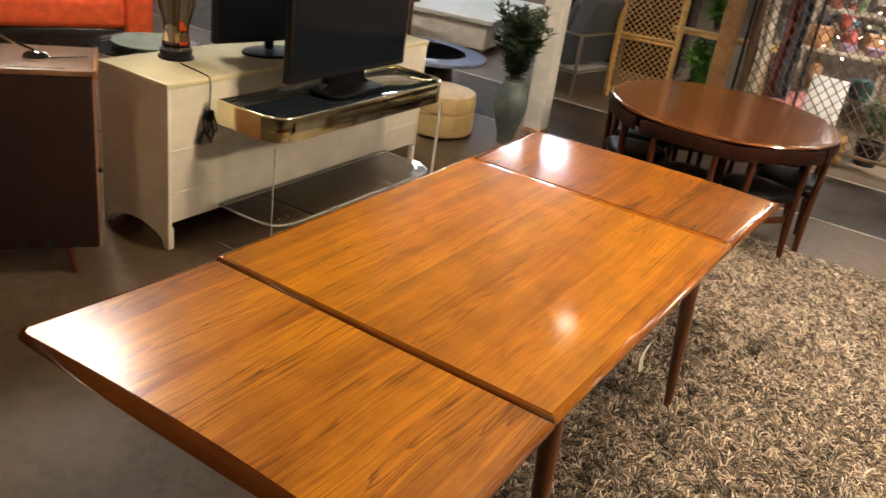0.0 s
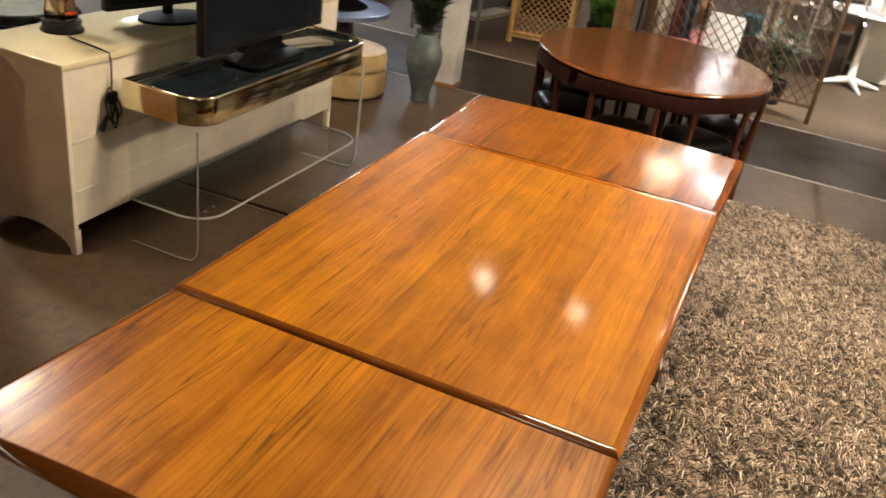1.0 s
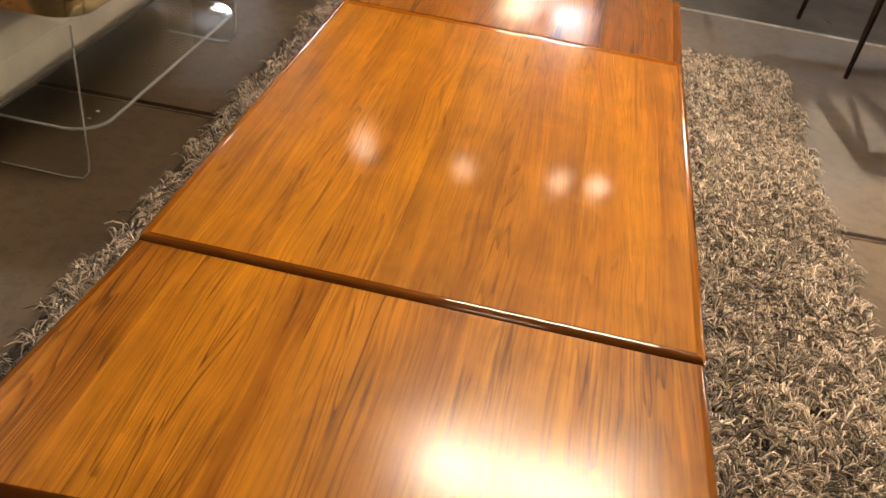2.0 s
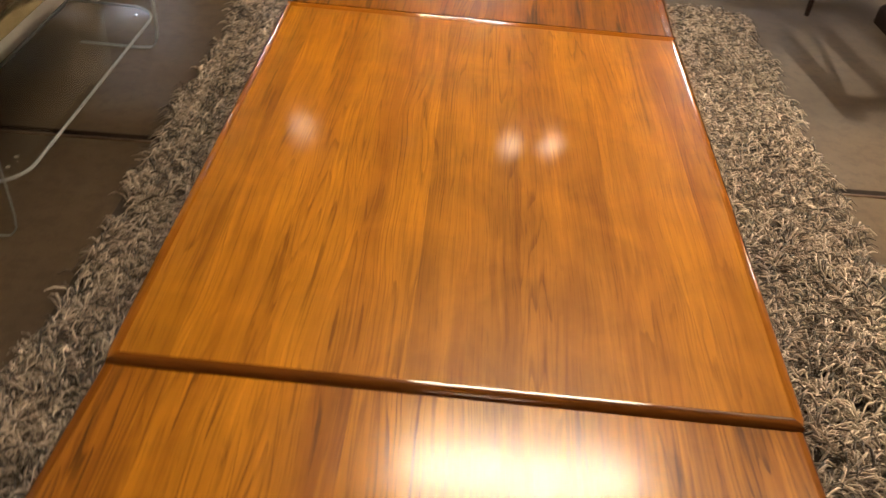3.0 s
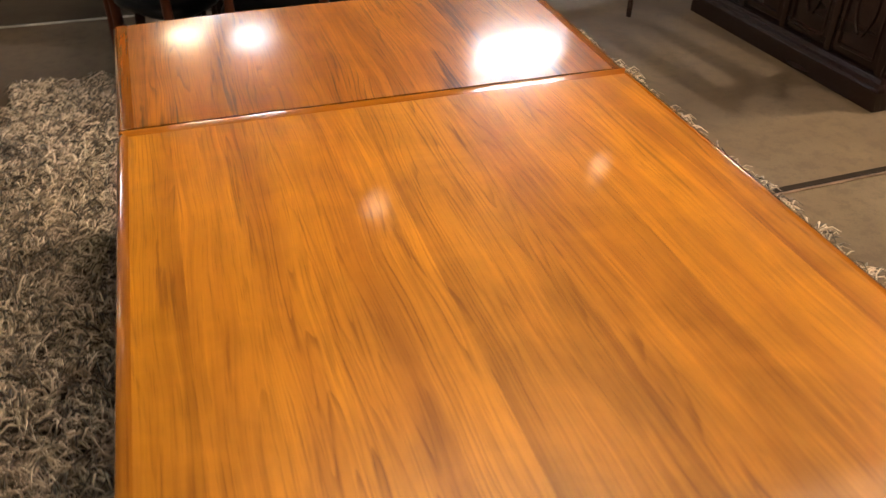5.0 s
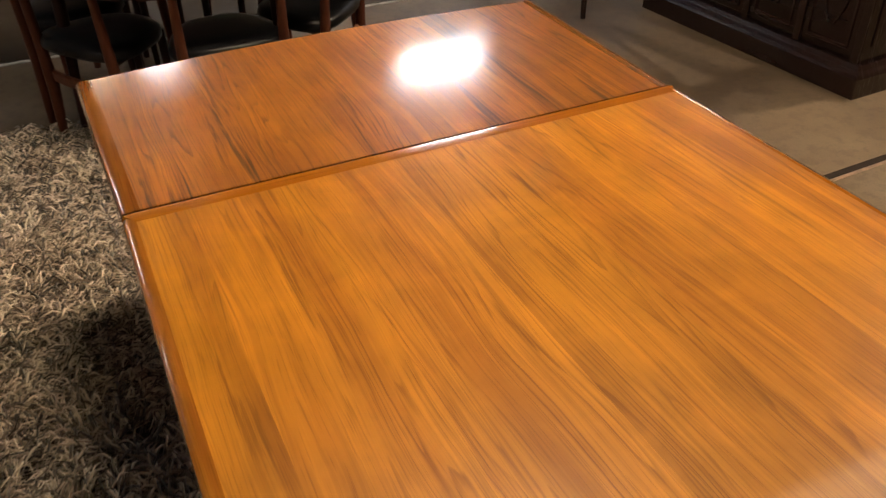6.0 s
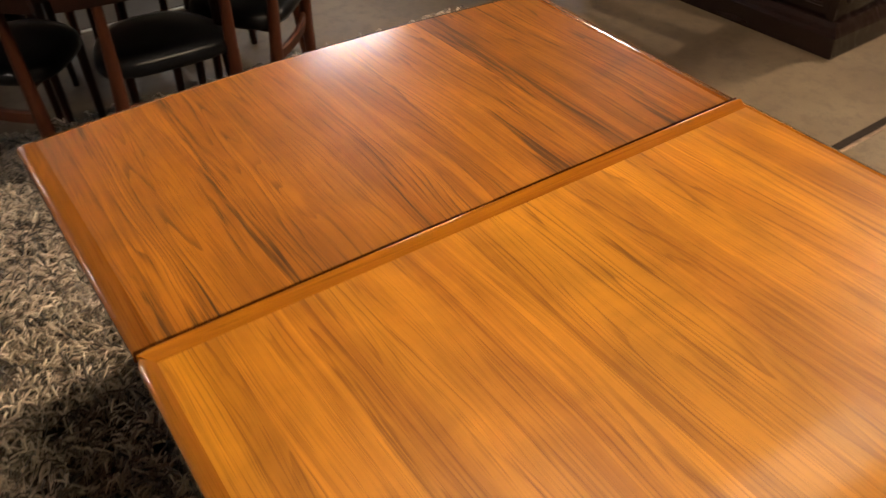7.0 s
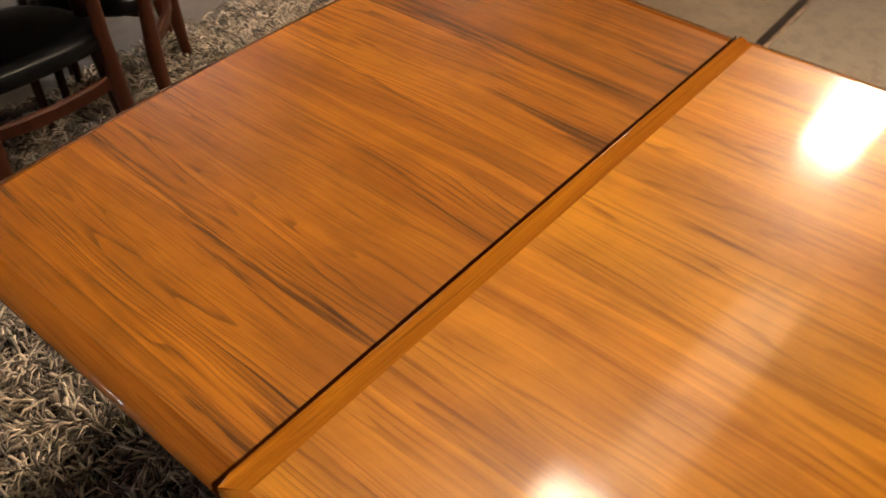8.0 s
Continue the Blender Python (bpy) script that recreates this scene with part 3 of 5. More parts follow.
for y_in, y_out in ((NEAR, 0.0), (TY1 - BAND, TY1)):
    inner = [(x, y_in) for x in (TX0 + LIP, TX0 + LIP + 0.01, TX1 - LIP - 0.01, TX1 - LIP)]
    y_cut = y_out + (0.004 if y_out < y_in else -0.004)
    outer = [(TX0 + 0.005, y_cut), (TX0 + 0.022, y_out), (TX1 - 0.022, y_out), (TX1 - 0.005, y_cut)]
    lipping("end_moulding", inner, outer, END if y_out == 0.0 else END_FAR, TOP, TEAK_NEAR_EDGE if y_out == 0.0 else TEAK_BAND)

# the two pulled-out leaves, slightly flared, with bowed outer ends
FLARE = 0.012


def leaf(near):
    sgn, y0, length = (-1, 0.006, 0.627) if near else (1, TY1 + 0.0052, 0.6685)
    bow = 0.012 if near else 0.034
    mid = (TX0 + TX1) / 2
    half = (TX1 - TX0) / 2

    def edge(s, inset, into):
        """A point on the bowed outer end: s from -1 to 1."""
        w = half + FLARE + (0.026 if near and s < 0 else 0.0) * -s - inset
        x = mid + s * w
        y = y0 + sgn * (length + bow * (1 - s * s) - into)
        return x, y

    n = 14
    ss = [-1.0, -0.988, -0.965] + span(-0.93, 0.93, n) + [0.965, 0.988, 1.0]
    # soften the outer corners
    cuts = {1.0: 0.022, 0.988: 0.008, 0.965: 0.0015}
    outer = [edge(s, 0.0, cuts.get(abs(s), 0.0)) for s in ss]
    lip = 0.020 if near else 0.036
    inner = [edge(s, lip, 0.010 + 0.036 * (1 - s * s) + cuts.get(abs(s), 0.0) * 0.9 if near else 0.034) for s in ss]
    out0, out1 = outer[0], outer[-1]
    side0 = [(TX0 + (-0.003 if near else 0.002), y0), ((TX0 + out0[0]) / 2, (y0 + out0[1]) / 2), out0]
    side1 = [(TX1 - 0.002, y0), ((TX1 + out1[0]) / 2, (y0 + out1[1]) / 2), out1]
    in0 = [(TX0 + lip, y0), ((TX0 + lip + inner[0][0]) / 2, (y0 + inner[0][1]) / 2), inner[0]]
    in1 = [(TX1 - lip, y0), ((TX1 - lip + inner[-1][0]) / 2, (y0 + inner[-1][1]) / 2), inner[-1]]
    loop = [(TX0 + lip, y0)] + inner + [(TX1 - lip, y0)]
    part("leaf_panel", settle(slab(loop, LEAF_TOP - 0.022, LEAF_TOP)), TEAK_NEAR if near else TEAK_FAR, dining_table, "teak veneered pull-out leaf", smooth=0)
    lipping("leaf_end_moulding", inner, outer, LEAF_END, LEAF_TOP, TEAK_EDGE_SHADE if near else TEAK_NEAR_EDGE)
    # dark strip added for the shade in the gap at the joint
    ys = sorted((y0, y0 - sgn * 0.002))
    part("leaf_inner_edge", settle(box(TX0 + 0.004, TX1 - 0.004, *ys, LEAF_TOP - 0.0215, LEAF_TOP - 0.0015)), TEAK_EDGE_SHADE, dining_table, "dark strip standing in for the shade in the leaf joint")
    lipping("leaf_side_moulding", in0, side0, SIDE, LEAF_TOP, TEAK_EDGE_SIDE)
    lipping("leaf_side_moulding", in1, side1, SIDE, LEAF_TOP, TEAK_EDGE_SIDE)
    for x in (0.26, 0.90):
        ys = sorted((y0 + sgn * 0.48, y0 - sgn * 0.35))
        part("leaf_runner", box(x - 0.02, x + 0.02, *ys, LEAF_TOP - 0.055, LEAF_TOP - 0.0225, 0.003), TEAK_LEG, dining_table)


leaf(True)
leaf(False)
for x0, x1, y0, y1 in ((0.075, 0.100, 0.10, TY1 - 0.10), (TX1 - 0.100, TX1 - 0.075, 0.10, TY1 - 0.10)):
    part("side_apron", box(x0, x1, y0, y1, 0.615, TOP - 0.0265, 0.003), TEAK_LEG, dining_table)
for y0, y1 in ((0.10, 0.125), (TY1 - 0.125, TY1 - 0.10)):
    part("end_apron", box(0.10, TX1 - 0.10, y0, y1, 0.600, 0.672, 0.003), TEAK_LEG, dining_table)
for sx, sy in ((-1, -1), (1, -1), (-1, 1), (1, 1)):
    cx, cy = (TX0 + TX1) / 2, TY1 / 2
    top = (cx + sx * 0.515, cy + sy * 0.590, 0.700)
    foot = (cx + sx * 0.560, cy + sy * 0.615, 0.012)
    pts = [tuple(a + (b - a) * s for a, b in zip(top, foot)) for s in (0, 0.15, 0.5, 0.8, 1.0)]
    part("leg", tube(pts, [0.029, 0.030, 0.025, 0.019, 0.015], 14), TEAK_LEG, dining_table, "round tapered dark teak leg")

tag = thing("price_tag", (TX1 + 0.006, 0.68, 0.685), 0, "white paper price tag hanging on a string from the table edge", "price tag")
part("slip", loft([[(0.02 * math.sin(z * 22), -0.013 + z * 0.25, z), (0.02 * math.sin(z * 22) + 0.004, 0.013 + z * 0.25, z)] for z in span(-0.115, 0.0, 8)]), PAPER, tag, "curled paper slip", smooth=0)
part("string", tube([(0, 0, 0.0), (-0.004, 0.0, 0.02), (-0.010, 0, 0.034)], 0.0012, 5), PAPER, tag)

# ---------------------------------------------------------------- shag rug
RUG = (-0.585, 2.06, 0.14, 3.55)
rug = thing("shag_rug", (0, 0, 0), 0, "thick taupe and cream shag rug under the dining table", "rug")
part("backing", slab(rounded(*RUG, 0.03), 0.0005, 0.010, 0.003), plain("rug_backing", (0.06, 0.045, 0.035), 0.95, vary=0.3, scale=30), rug, "woven rug backing")


def pile(tufts, each, seed):
    """Tufts of curled strands, each strand a tapering three-sided ribbon of yarn."""
    rng = np.random.default_rng(seed)
    count = tufts * each
    tx, ty = rng.uniform(RUG[0] + 0.02, RUG[1] - 0.02, tufts), rng.uniform(RUG[2] + 0.02, RUG[3] - 0.02, tufts)
    lean = 1.3 * (np.sin(tx * 9.1 + 2.0 * np.sin(ty * 6.3)) + np.cos(ty * 8.3 + 1.7 * np.sin(tx * 7.7))) + rng.normal(0, 1.1, tufts) + 0.6
    tall = rng.uniform(0.75, 1.2, tufts)
    x = np.repeat(tx, each) + rng.normal(0, 0.0055, count)
    y = np.repeat(ty, each) + rng.normal(0, 0.0055, count)
    turn = np.repeat(lean, each) + rng.normal(0, 0.50, count)
    size = rng.uniform(0.042, 0.082, count)
    lift = rng.uniform(0.030, 0.062, count) * np.repeat(tall, each)
    bend = rng.normal(0, 0.6, count)
    wide = rng.uniform(0.0022, 0.0042, count)
    steps = np.array([0.0, 0.32, 0.68, 1.0])
    thick = np.array([0.6, 1.0, 1.0, 0.35])
    verts = np.empty((count, 4, 3, 3))
    for k, (s, w) in enumerate(zip(steps, thick)):
        a = turn + bend * s
        run = size * (s ** 1.3)
        px, py = x + run * np.cos(a), y + run * np.sin(a)
        pz = 0.006 + lift * np.sin(np.pi * min(s * 0.72 + 0.02, 0.8)) * (1.0 - 0.15 * s) - 0.010 * s * rng.uniform(0, 1, count)
        sx, sy = -np.sin(a), np.cos(a)
        for j, (du, dz) in enumerate(((1.0, 0.0), (-1.0, 0.0), (0.0, 1.1))):
            verts[:, k, j, 0] = px + sx * du * wide * w
            verts[:, k, j, 1] = py + sy * du * wide * w
            verts[:, k, j, 2] = np.maximum(pz + dz * wide * w, 0.004)
    faces = []
    for k in range(3):
        for j in range(3):
            i = (j + 1) % 3
            faces.append((k * 3 + j, k * 3 + i, k * 3 + 3 + i, k * 3 + 3 + j))
    quads = (np.arange(count)[:, None, None] * 12 + np.array(faces)[None]).reshape(-1)
    me = bpy.data.meshes.new("yarn")
    me.vertices.add(count * 12)
    me.vertices.foreach_set("co", verts.reshape(-1))
    me.loops.add(len(quads))
    me.loops.foreach_set("vertex_index", quads.astype(np.int32))
    me.polygons.add(len(quads) // 4)
    me.polygons.foreach_set("loop_start", np.arange(0, len(quads), 4, dtype=np.int32))
    me.polygons.foreach_set("use_smooth", np.ones(len(quads) // 4, dtype=bool))
    me.update()
    me.validate()
    me.materials.append(PILE_M)
    ob = new("yarn", me)
    ob.parent = rug
    tagged(ob, "long curled yarn strands", kind="stuff")


pile(14500, 7, 4)

# ---------------------------------------------------------------- round table and its chairs
RC = (0.524, 3.640)
round_table = thing("round_table", (*RC, 0), 0, "round reddish-brown rosewood dining table with polished top", "dining table")
part("tabletop", lathe([(0.02, 0.716), (0.66, 0.716), (0.682, 0.720), (0.690, 0.729), (0.686, 0.737), (0.676, 0.741), (0.670, 0.741), (0.64, 0.741), (0.02, 0.741)], 72), ROUND_TOP, round_table, "polished round top")
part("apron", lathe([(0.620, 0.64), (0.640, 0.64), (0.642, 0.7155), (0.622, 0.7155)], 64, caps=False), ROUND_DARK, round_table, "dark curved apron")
for k in range(4):
    a = radians(20 + 90 * k)
    c, s = math.cos(a), math.sin(a)
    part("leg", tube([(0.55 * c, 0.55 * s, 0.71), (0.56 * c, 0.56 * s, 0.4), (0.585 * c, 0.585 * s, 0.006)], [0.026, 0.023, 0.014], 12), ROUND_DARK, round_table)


def build_chair():
    """A low-backed chair whose curved back follows the table's rim; its back lies towards -y, the table's middle is the origin."""
    c = thing("dining_chair", (*RC, 0), 0, "dark brown wooden chair with black vinyl seat beside round table", "dining chair", "chairs round the round table")

    def polar(r, deg, z):
        return r * math.cos(radians(deg - 90)), r * math.sin(radians(deg - 90)), z

    back = [[polar(r, d, z + 0.012 * math.cos(radians(d * 4))) for r, z in ((0.672, 0.632), (0.690, 0.628), (0.699, 0.665), (0.692, 0.706), (0.676, 0.710), (0.678, 0.665))] for d in span(-24.6, 24.6, 16)]
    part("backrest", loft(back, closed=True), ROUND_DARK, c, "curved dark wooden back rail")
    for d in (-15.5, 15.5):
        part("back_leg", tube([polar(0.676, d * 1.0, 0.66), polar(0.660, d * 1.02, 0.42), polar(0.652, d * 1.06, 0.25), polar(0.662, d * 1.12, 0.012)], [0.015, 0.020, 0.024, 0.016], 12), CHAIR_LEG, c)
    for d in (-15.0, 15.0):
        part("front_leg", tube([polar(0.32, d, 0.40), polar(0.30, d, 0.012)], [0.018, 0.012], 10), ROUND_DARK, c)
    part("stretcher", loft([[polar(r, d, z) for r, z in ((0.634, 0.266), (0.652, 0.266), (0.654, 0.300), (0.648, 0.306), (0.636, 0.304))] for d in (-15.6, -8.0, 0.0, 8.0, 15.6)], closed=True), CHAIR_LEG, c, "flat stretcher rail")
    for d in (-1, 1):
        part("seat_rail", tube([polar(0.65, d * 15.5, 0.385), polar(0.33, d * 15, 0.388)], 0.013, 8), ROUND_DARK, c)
    pts = []
    for i in range(28):
        a = 2 * math.pi * i / 28
        ca, sa = math.cos(a), math.sin(a)
        k = 1.0 / (abs(ca) ** 3 + abs(sa) ** 3) ** (1 / 3)
        wide_here = 0.200 - 0.050 * sa * k
        pts.append((wide_here * ca * k, -0.480 + 0.185 * sa * k))
    rows = []
    for sc, z in ((0.90, 0.392), (0.985, 0.398), (1.0, 0.412), (0.985, 0.428), (0.93, 0.440), (0.75, 0.448), (0.4, 0.450)):
        rows.append([(x * sc, -0.48 + (y + 0.48) * sc, z) for x, y in pts])
    part("seat", loft(rows, closed=True), VINYL, c, "padded black vinyl seat", smooth=60)
    return c


chair = build_chair()
chair.matrix_basis = pose(*RC, 0, 0, 0, -0.5)
for turn_deg in (-54.4, 48.4, 99.8, 151.3, 202.7, 254.0):
    copy_thing(chair, pose(*RC, 0, 0, 0, turn_deg))

# ---------------------------------------------------------------- white dresser, lamp, screens, desk
dresser = thing("dresser", (-1.265, 0.885, 0), 0, "cream lacquered low dresser on bracket feet seen from behind", "dresser")
DL, DW = 2.10, 0.49
part("top", box(-DW - 0.006, 0.006, -0.006, DL, 0.808, 0.835, 0.004), CREAM_TOP, dresser, "glossy cream top")
part("end_panel", box(-DW, 0.0, 0.0, 0.022, 0.115, 0.8075, 0.002), CREAM, dresser)
part("end_panel", box(-DW, 0.0, DL - 0.03, DL - 0.008, 0.115, 0.8075, 0.002), CREAM, dresser)
part("back_panel", box(-0.020, -0.002, 0.0225, DL - 0.0305, 0.14, 0.8075, 0.002), CREAM, dresser)
# runs down unseen to block the bright floor behind the arch
part("front_panel", box(-DW + 0.002, -DW + 0.02, 0.0225, DL - 0.0305, 0.012, 0.8075, 0.002), CREAM, dresser)
part("bottom_panel", box(-DW + 0.021, -0.021, 0.0225, DL - 0.0305, 0.14, 0.158), CREAM, dresser)
for z in (0.50, 0.285):
    part("back_rail", box(-0.0015, 0.004, 0.0225, DL - 0.0305, z, z + 0.010, 0.001), CREAM, dresser)
for x in (-DW, -0.034):
    for y in (0.0, DL - 0.042):
        part("foot", box(x, x + 0.034, y, y + 0.034, 0.0, 0.1145, 0.003), CREAM, dresser)
arch = [(-DW + 0.0345, 0.1145), (-DW + 0.0345, 0.02)] + [(-DW + 0.0345 + (DW - 0.069) * s, 0.02 + 0.075 * math.sin(math.pi * s) ** 0.6) for s in span(0.06, 0.94, 14)] + [(-0.0345, 0.02), (-0.0345, 0.1145)]
bm = bmesh.new()
vs = [bm.verts.new((x, 0.004, z)) for x, z in arch]
f = bm.faces.new(vs)
ext = bmesh.ops.extrude_face_region(bm, geom=[f])
bmesh.ops.translate(bm, verts=[v for v in ext["geom"] if isinstance(v, bmesh.types.BMVert)], vec=(0, 0.018, 0))
part("bracket", bm, CREAM, dresser, "scalloped bracket between the feet", smooth=0)

lamp_thing = thing("table_lamp", (-1.62, 1.24, 0.835), 0, "amber glass table lamp on a black base on the dresser", "table lamp")
part("base", lathe([(0.01, 0.0), (0.088, 0.0), (0.088, 0.010), (0.078, 0.018), (0.080, 0.045), (0.070, 0.050), (0.01, 0.050)], 36), BLACK, lamp_thing, "black base with small feet")
bm = bmesh.new()
segs = 48
prof = [(0.062, 0.050), (0.070, 0.062), (0.066, 0.09), (0.058, 0.12), (0.062, 0.17), (0.085, 0.25), (0.100, 0.34), (0.096, 0.42), (0.070, 0.50), (0.040, 0.54)]
rows = [[(r * (1 + 0.05 * math.cos(8 * a) * min(1, max(0, (z - 0.10) * 10))) * math.cos(a), r * (1 + 0.05 * math.cos(8 * a) * min(1, max(0, (z - 0.10) * 10))) * math.sin(a), z) for a in (2 * math.pi * i / segs for i in range(segs))] for r, z in prof]
part("glass_body", loft(rows, closed=True), GLASS, lamp_thing, "fluted amber glass body")
part("core", tube([(0, 0, 0.05), (0, 0, 0.62)], 0.010), BRASS, lamp_thing)
part("socket", lathe([(0.012, 0.54), (0.024, 0.545), (0.022, 0.60), (0.008, 0.61)], 16), BRASS, lamp_thing)
cord = [(-1.50, 1.17, 0.840), (-1.40, 1.155, 0.839), (-1.31, 1.14, 0.8385), (-1.262, 1.13, 0.836), (-1.252, 1.128, 0.80), (-1.250, 1.125, 0.74), (-1.250, 1.12, 0.69)]
c = thing("lamp_cord", (0, 0, 0), 0, "black lamp cord bundled and hanging over the dresser edge", "cord")
part("cable", tube([(-1.538, 1.19, 0.841)] + cord, 0.0035, 6), BLACK, c)
rng = random.Random(3)
for k in range(4):
    loopy = []
    cy, cz, ry, rz = 1.12 + rng.uniform(-0.02, 0.02), 0.62 + rng.uniform(-0.03, 0.04), rng.uniform(0.016, 0.034), rng.uniform(0.05, 0.085)
    for i in range(13):
        a = 2 * math.pi * i / 12
        loopy.append((-1.251 + 0.006 * k * 0.6, cy + ry * math.cos(a + k), cz + rz * math.sin(a + k * 0.7)))
    part("loop", tube(loopy, 0.0035, 6), BLACK, c)
part("tie", box(-1.257, -1.232, 1.095, 1.14, 0.63, 0.68, 0.008), BLACK, c)
part("plug", tube([(-1.248, 1.085, 0.585), (-1.247, 1.060, 0.545), (-1.247, 1.050, 0.525)], [0.006, 0.012, 0.012], 8), BLACK, c)


STAND = plain("dark_stand", (0.004, 0.004, 0.005), 0.45, vary=0.2, grain=0.1, Specular_IOR_Level=0.12)


def television(at, turn_deg, width, height, foot, label, oval=False):
    t = thing("television", at, turn_deg, label, "television")
    part("panel", box(-width / 2, width / 2, -0.022, 0.022, foot, foot + height, 0.008), BLACK, t, "matt black casing")
    part("screen", box(-width / 2 + 0.022, width / 2 - 0.022, -0.0245, -0.0222, foot + 0.030, foot + height - 0.022), SCREEN, t, "dark glossy switched-off screen")
    if oval:
        ring = [(0.19 * math.cos(a), 0.125 * math.sin(a) - 0.015) for a in (2 * math.pi * i / 32 for i in range(32))]
        part("stand", slab(ring, 0.0, 0.014, 0.005), STAND, t, "black oval stand plate")
        part("neck", tube([(0, 0.040, 0.0145), (0, 0.040, foot + 0.30)], 0.026, 12), BLACK, t, "round neck behind the panel")
        return t
    part("neck", loft([[(-w, 0.002, z), (w, 0.002, z), (w, 0.034 + b, z), (-w, 0.034 + b, z)] for w, b, z in ((0.20, 0.03, 0.0185), (0.15, 0.015, 0.045), (0.13, 0.0, foot + 0.10))], closed=True), STAND, t, "sloping black neck")
    part("stand", slab(rounded(-0.22, 0.22, -0.11, 0.10, 0.05), 0.0, 0.018, 0.006), STAND, t, "wide black stand plate")
    return t


# ---- clear desk with a mirrored brass band
DX0, DX1, DY0, DY1 = -1.185, -0.79, 1.11, 2.52
desk = thing("console_desk", (0, 0, 0), 0, "clear acrylic console desk with brass band and smoked glass top", "desk")
line = rounded(DX0, DX1, DY0, DY1, 0.12, 8, "ad")


def inset(pts, d):
    cx, cy = (DX0 + DX1) / 2, (DY0 + DY1) / 2
    return [(x + d * (1 if x < cx else -1) * (abs(x - cx) > 0.05), y + d * (1 if y < cy else -1) * (abs(y - cy) > 0.2)) for x, y in pts]


inner_line = inset(line, 0.016)
rows = [[(*p, 0.632) for p in line], [(*p, 0.742) for p in line], [(*p, 0.748) for p in inset(line, 0.003)], [(*p, 0.748) for p in inset(line, 0.012)], [(*p, 0.742) for p in inner_line], [(*p, 0.632) for p in inner_line]]
part("band", loft(rows, closed=True, ring=True), BRASS, desk, "mirror-polished brass band")
part("glass_top", slab(inset(line, 0.018), 0.728, 0.740, 0.002), BLACK_GLASS, desk, "dark smoked glass top")
part("drawer_bottom", slab(inset(line, 0.018), 0.634, 0.640), BLACK, desk)
rim = [(*p, 0.748) for p in inset(line, 0.004)]
part("rim", tube(rim + rim[:1], 0.0055, 8), GOLD, desk, "bright rounded brass rim")
shelf_line = rounded(DX0, DX1, DY0 + 0.022, DY1 - 0.022, 0.13, 8, "ad")
bm = bmesh.new()
bm.faces.new([bm.verts.new((x, y, 0.212)) for x, y in shelf_line])
shelf = part("shelf", bm, ACRYLIC, desk, "clear acrylic lower shelf with rounded corners", smooth=0)
loop_pts = [(x, y, 0.205) for x, y in shelf_line]
part("shelf_edge", tube(loop_pts + loop_pts[:1], 0.0065, 6), ACRYLIC_EDGE, shelf, "polished shelf edge, its gleam painted whitish")
for y in (DY0 + 0.012, DY1 - 0.012):
    side = [(DX0 + 0.01, 0.006), (DX1 - 0.12, 0.006), (DX1 - 0.06, 0.014), (DX1 - 0.035, 0.045), (DX1 - 0.028, 0.10), (DX1 - 0.028, 0.614), (DX0 + 0.01, 0.614)]
    bm = bmesh.new()
    bm.faces.new([bm.verts.new((x, y, z)) for x, z in side])
    sheet = part("side_panel", bm, ACRYLIC, desk, "clear acrylic side", smooth=0)
    half = 0.013 if y > 1.8 else 0.003
    strip = [[(x - 0.002, y - half, z + 0.001), (x - 0.002, y + half, z + 0.001), (x + 0.002, y + half, z - 0.001), (x + 0.002, y - half, z - 0.001)] for x, z in side[:-1]]
    part("panel_edge", loft(strip, closed=True), ACRYLIC_EDGE, sheet, "polished edge, its gleam painted whitish")
for y in (DY0 + 0.10, DY0 + 0.16, DY1 - 0.14):
    part("bolt", lathe([(0.001, 0.0), (0.008, 0.0), (0.008, 0.006), (0.001, 0.006)], 12, (DX1 - 0.06, y, 0.2145)), CHROME, desk)

television((-0.985, 1.82, 0.748), 90, 0.94, 0.60, 0.090, "large black flat-screen television on the acrylic desk")
television((-1.48, 1.78, 0.835), 78, 0.74, 0.50, 0.066, "black flat-screen television on an oval stand on the cream dresser", True)

# ---- dark console case with vent holes
case = thing("stereo_cabinet", (-1.27, 0.51, 0), 53.13, "dark brown backed wooden stereo cabinet on tapered legs", "cabinet")
W = 1.35
part("body", box(-W, 0.0, 0.006, 0.40, 0.135, 0.915, 0.004), CASE_TOP, case, "wooden case")
back_bm = box(-W + 0.004, -0.004, -0.002, 0.0055, 0.140, 0.912, 0.001)
part("back_board", back_bm, CASE_BROWN, case, "dark brown hardboard back")
part("top", box(-W - 0.004, 0.002, -0.004, 0.404, 0.9155, 0.940, 0.003), CASE_TOP, case, "walnut top with a dark inset line")
part("top_edge", box(0.0025, 0.016, -0.004, 0.404, 0.905, 0.944, 0.003), CASE_EDGE, case, "pale edge strip")
part("inlay", box(-W + 0.03, -0.10, 0.020, 0.030, 0.9402, 0.9412), CASE_BROWN, case)
# dark discs painted in for the shade inside the open vents
HOLE_M = plain("hole_shade", (0.004, 0.003, 0.003), 0.9)
for k in range(12):
    for j, z in enumerate((0.262, 0.165)):
        hx = -0.055 - 0.108 * k - 0.045 * j
        if hx < -W + 0.05:
            continue
        bm = lathe([(0.016, 0.0), (0.019, 0.001), (0.019, 0.003), (0.001, 0.003)], 16)
        bm.transform(Matrix.Translation((hx, -0.0022, z)) @ pose(0, 0, 0, 90, 0, 0))
        part("vent_hole", bm, HOLE_M, case)
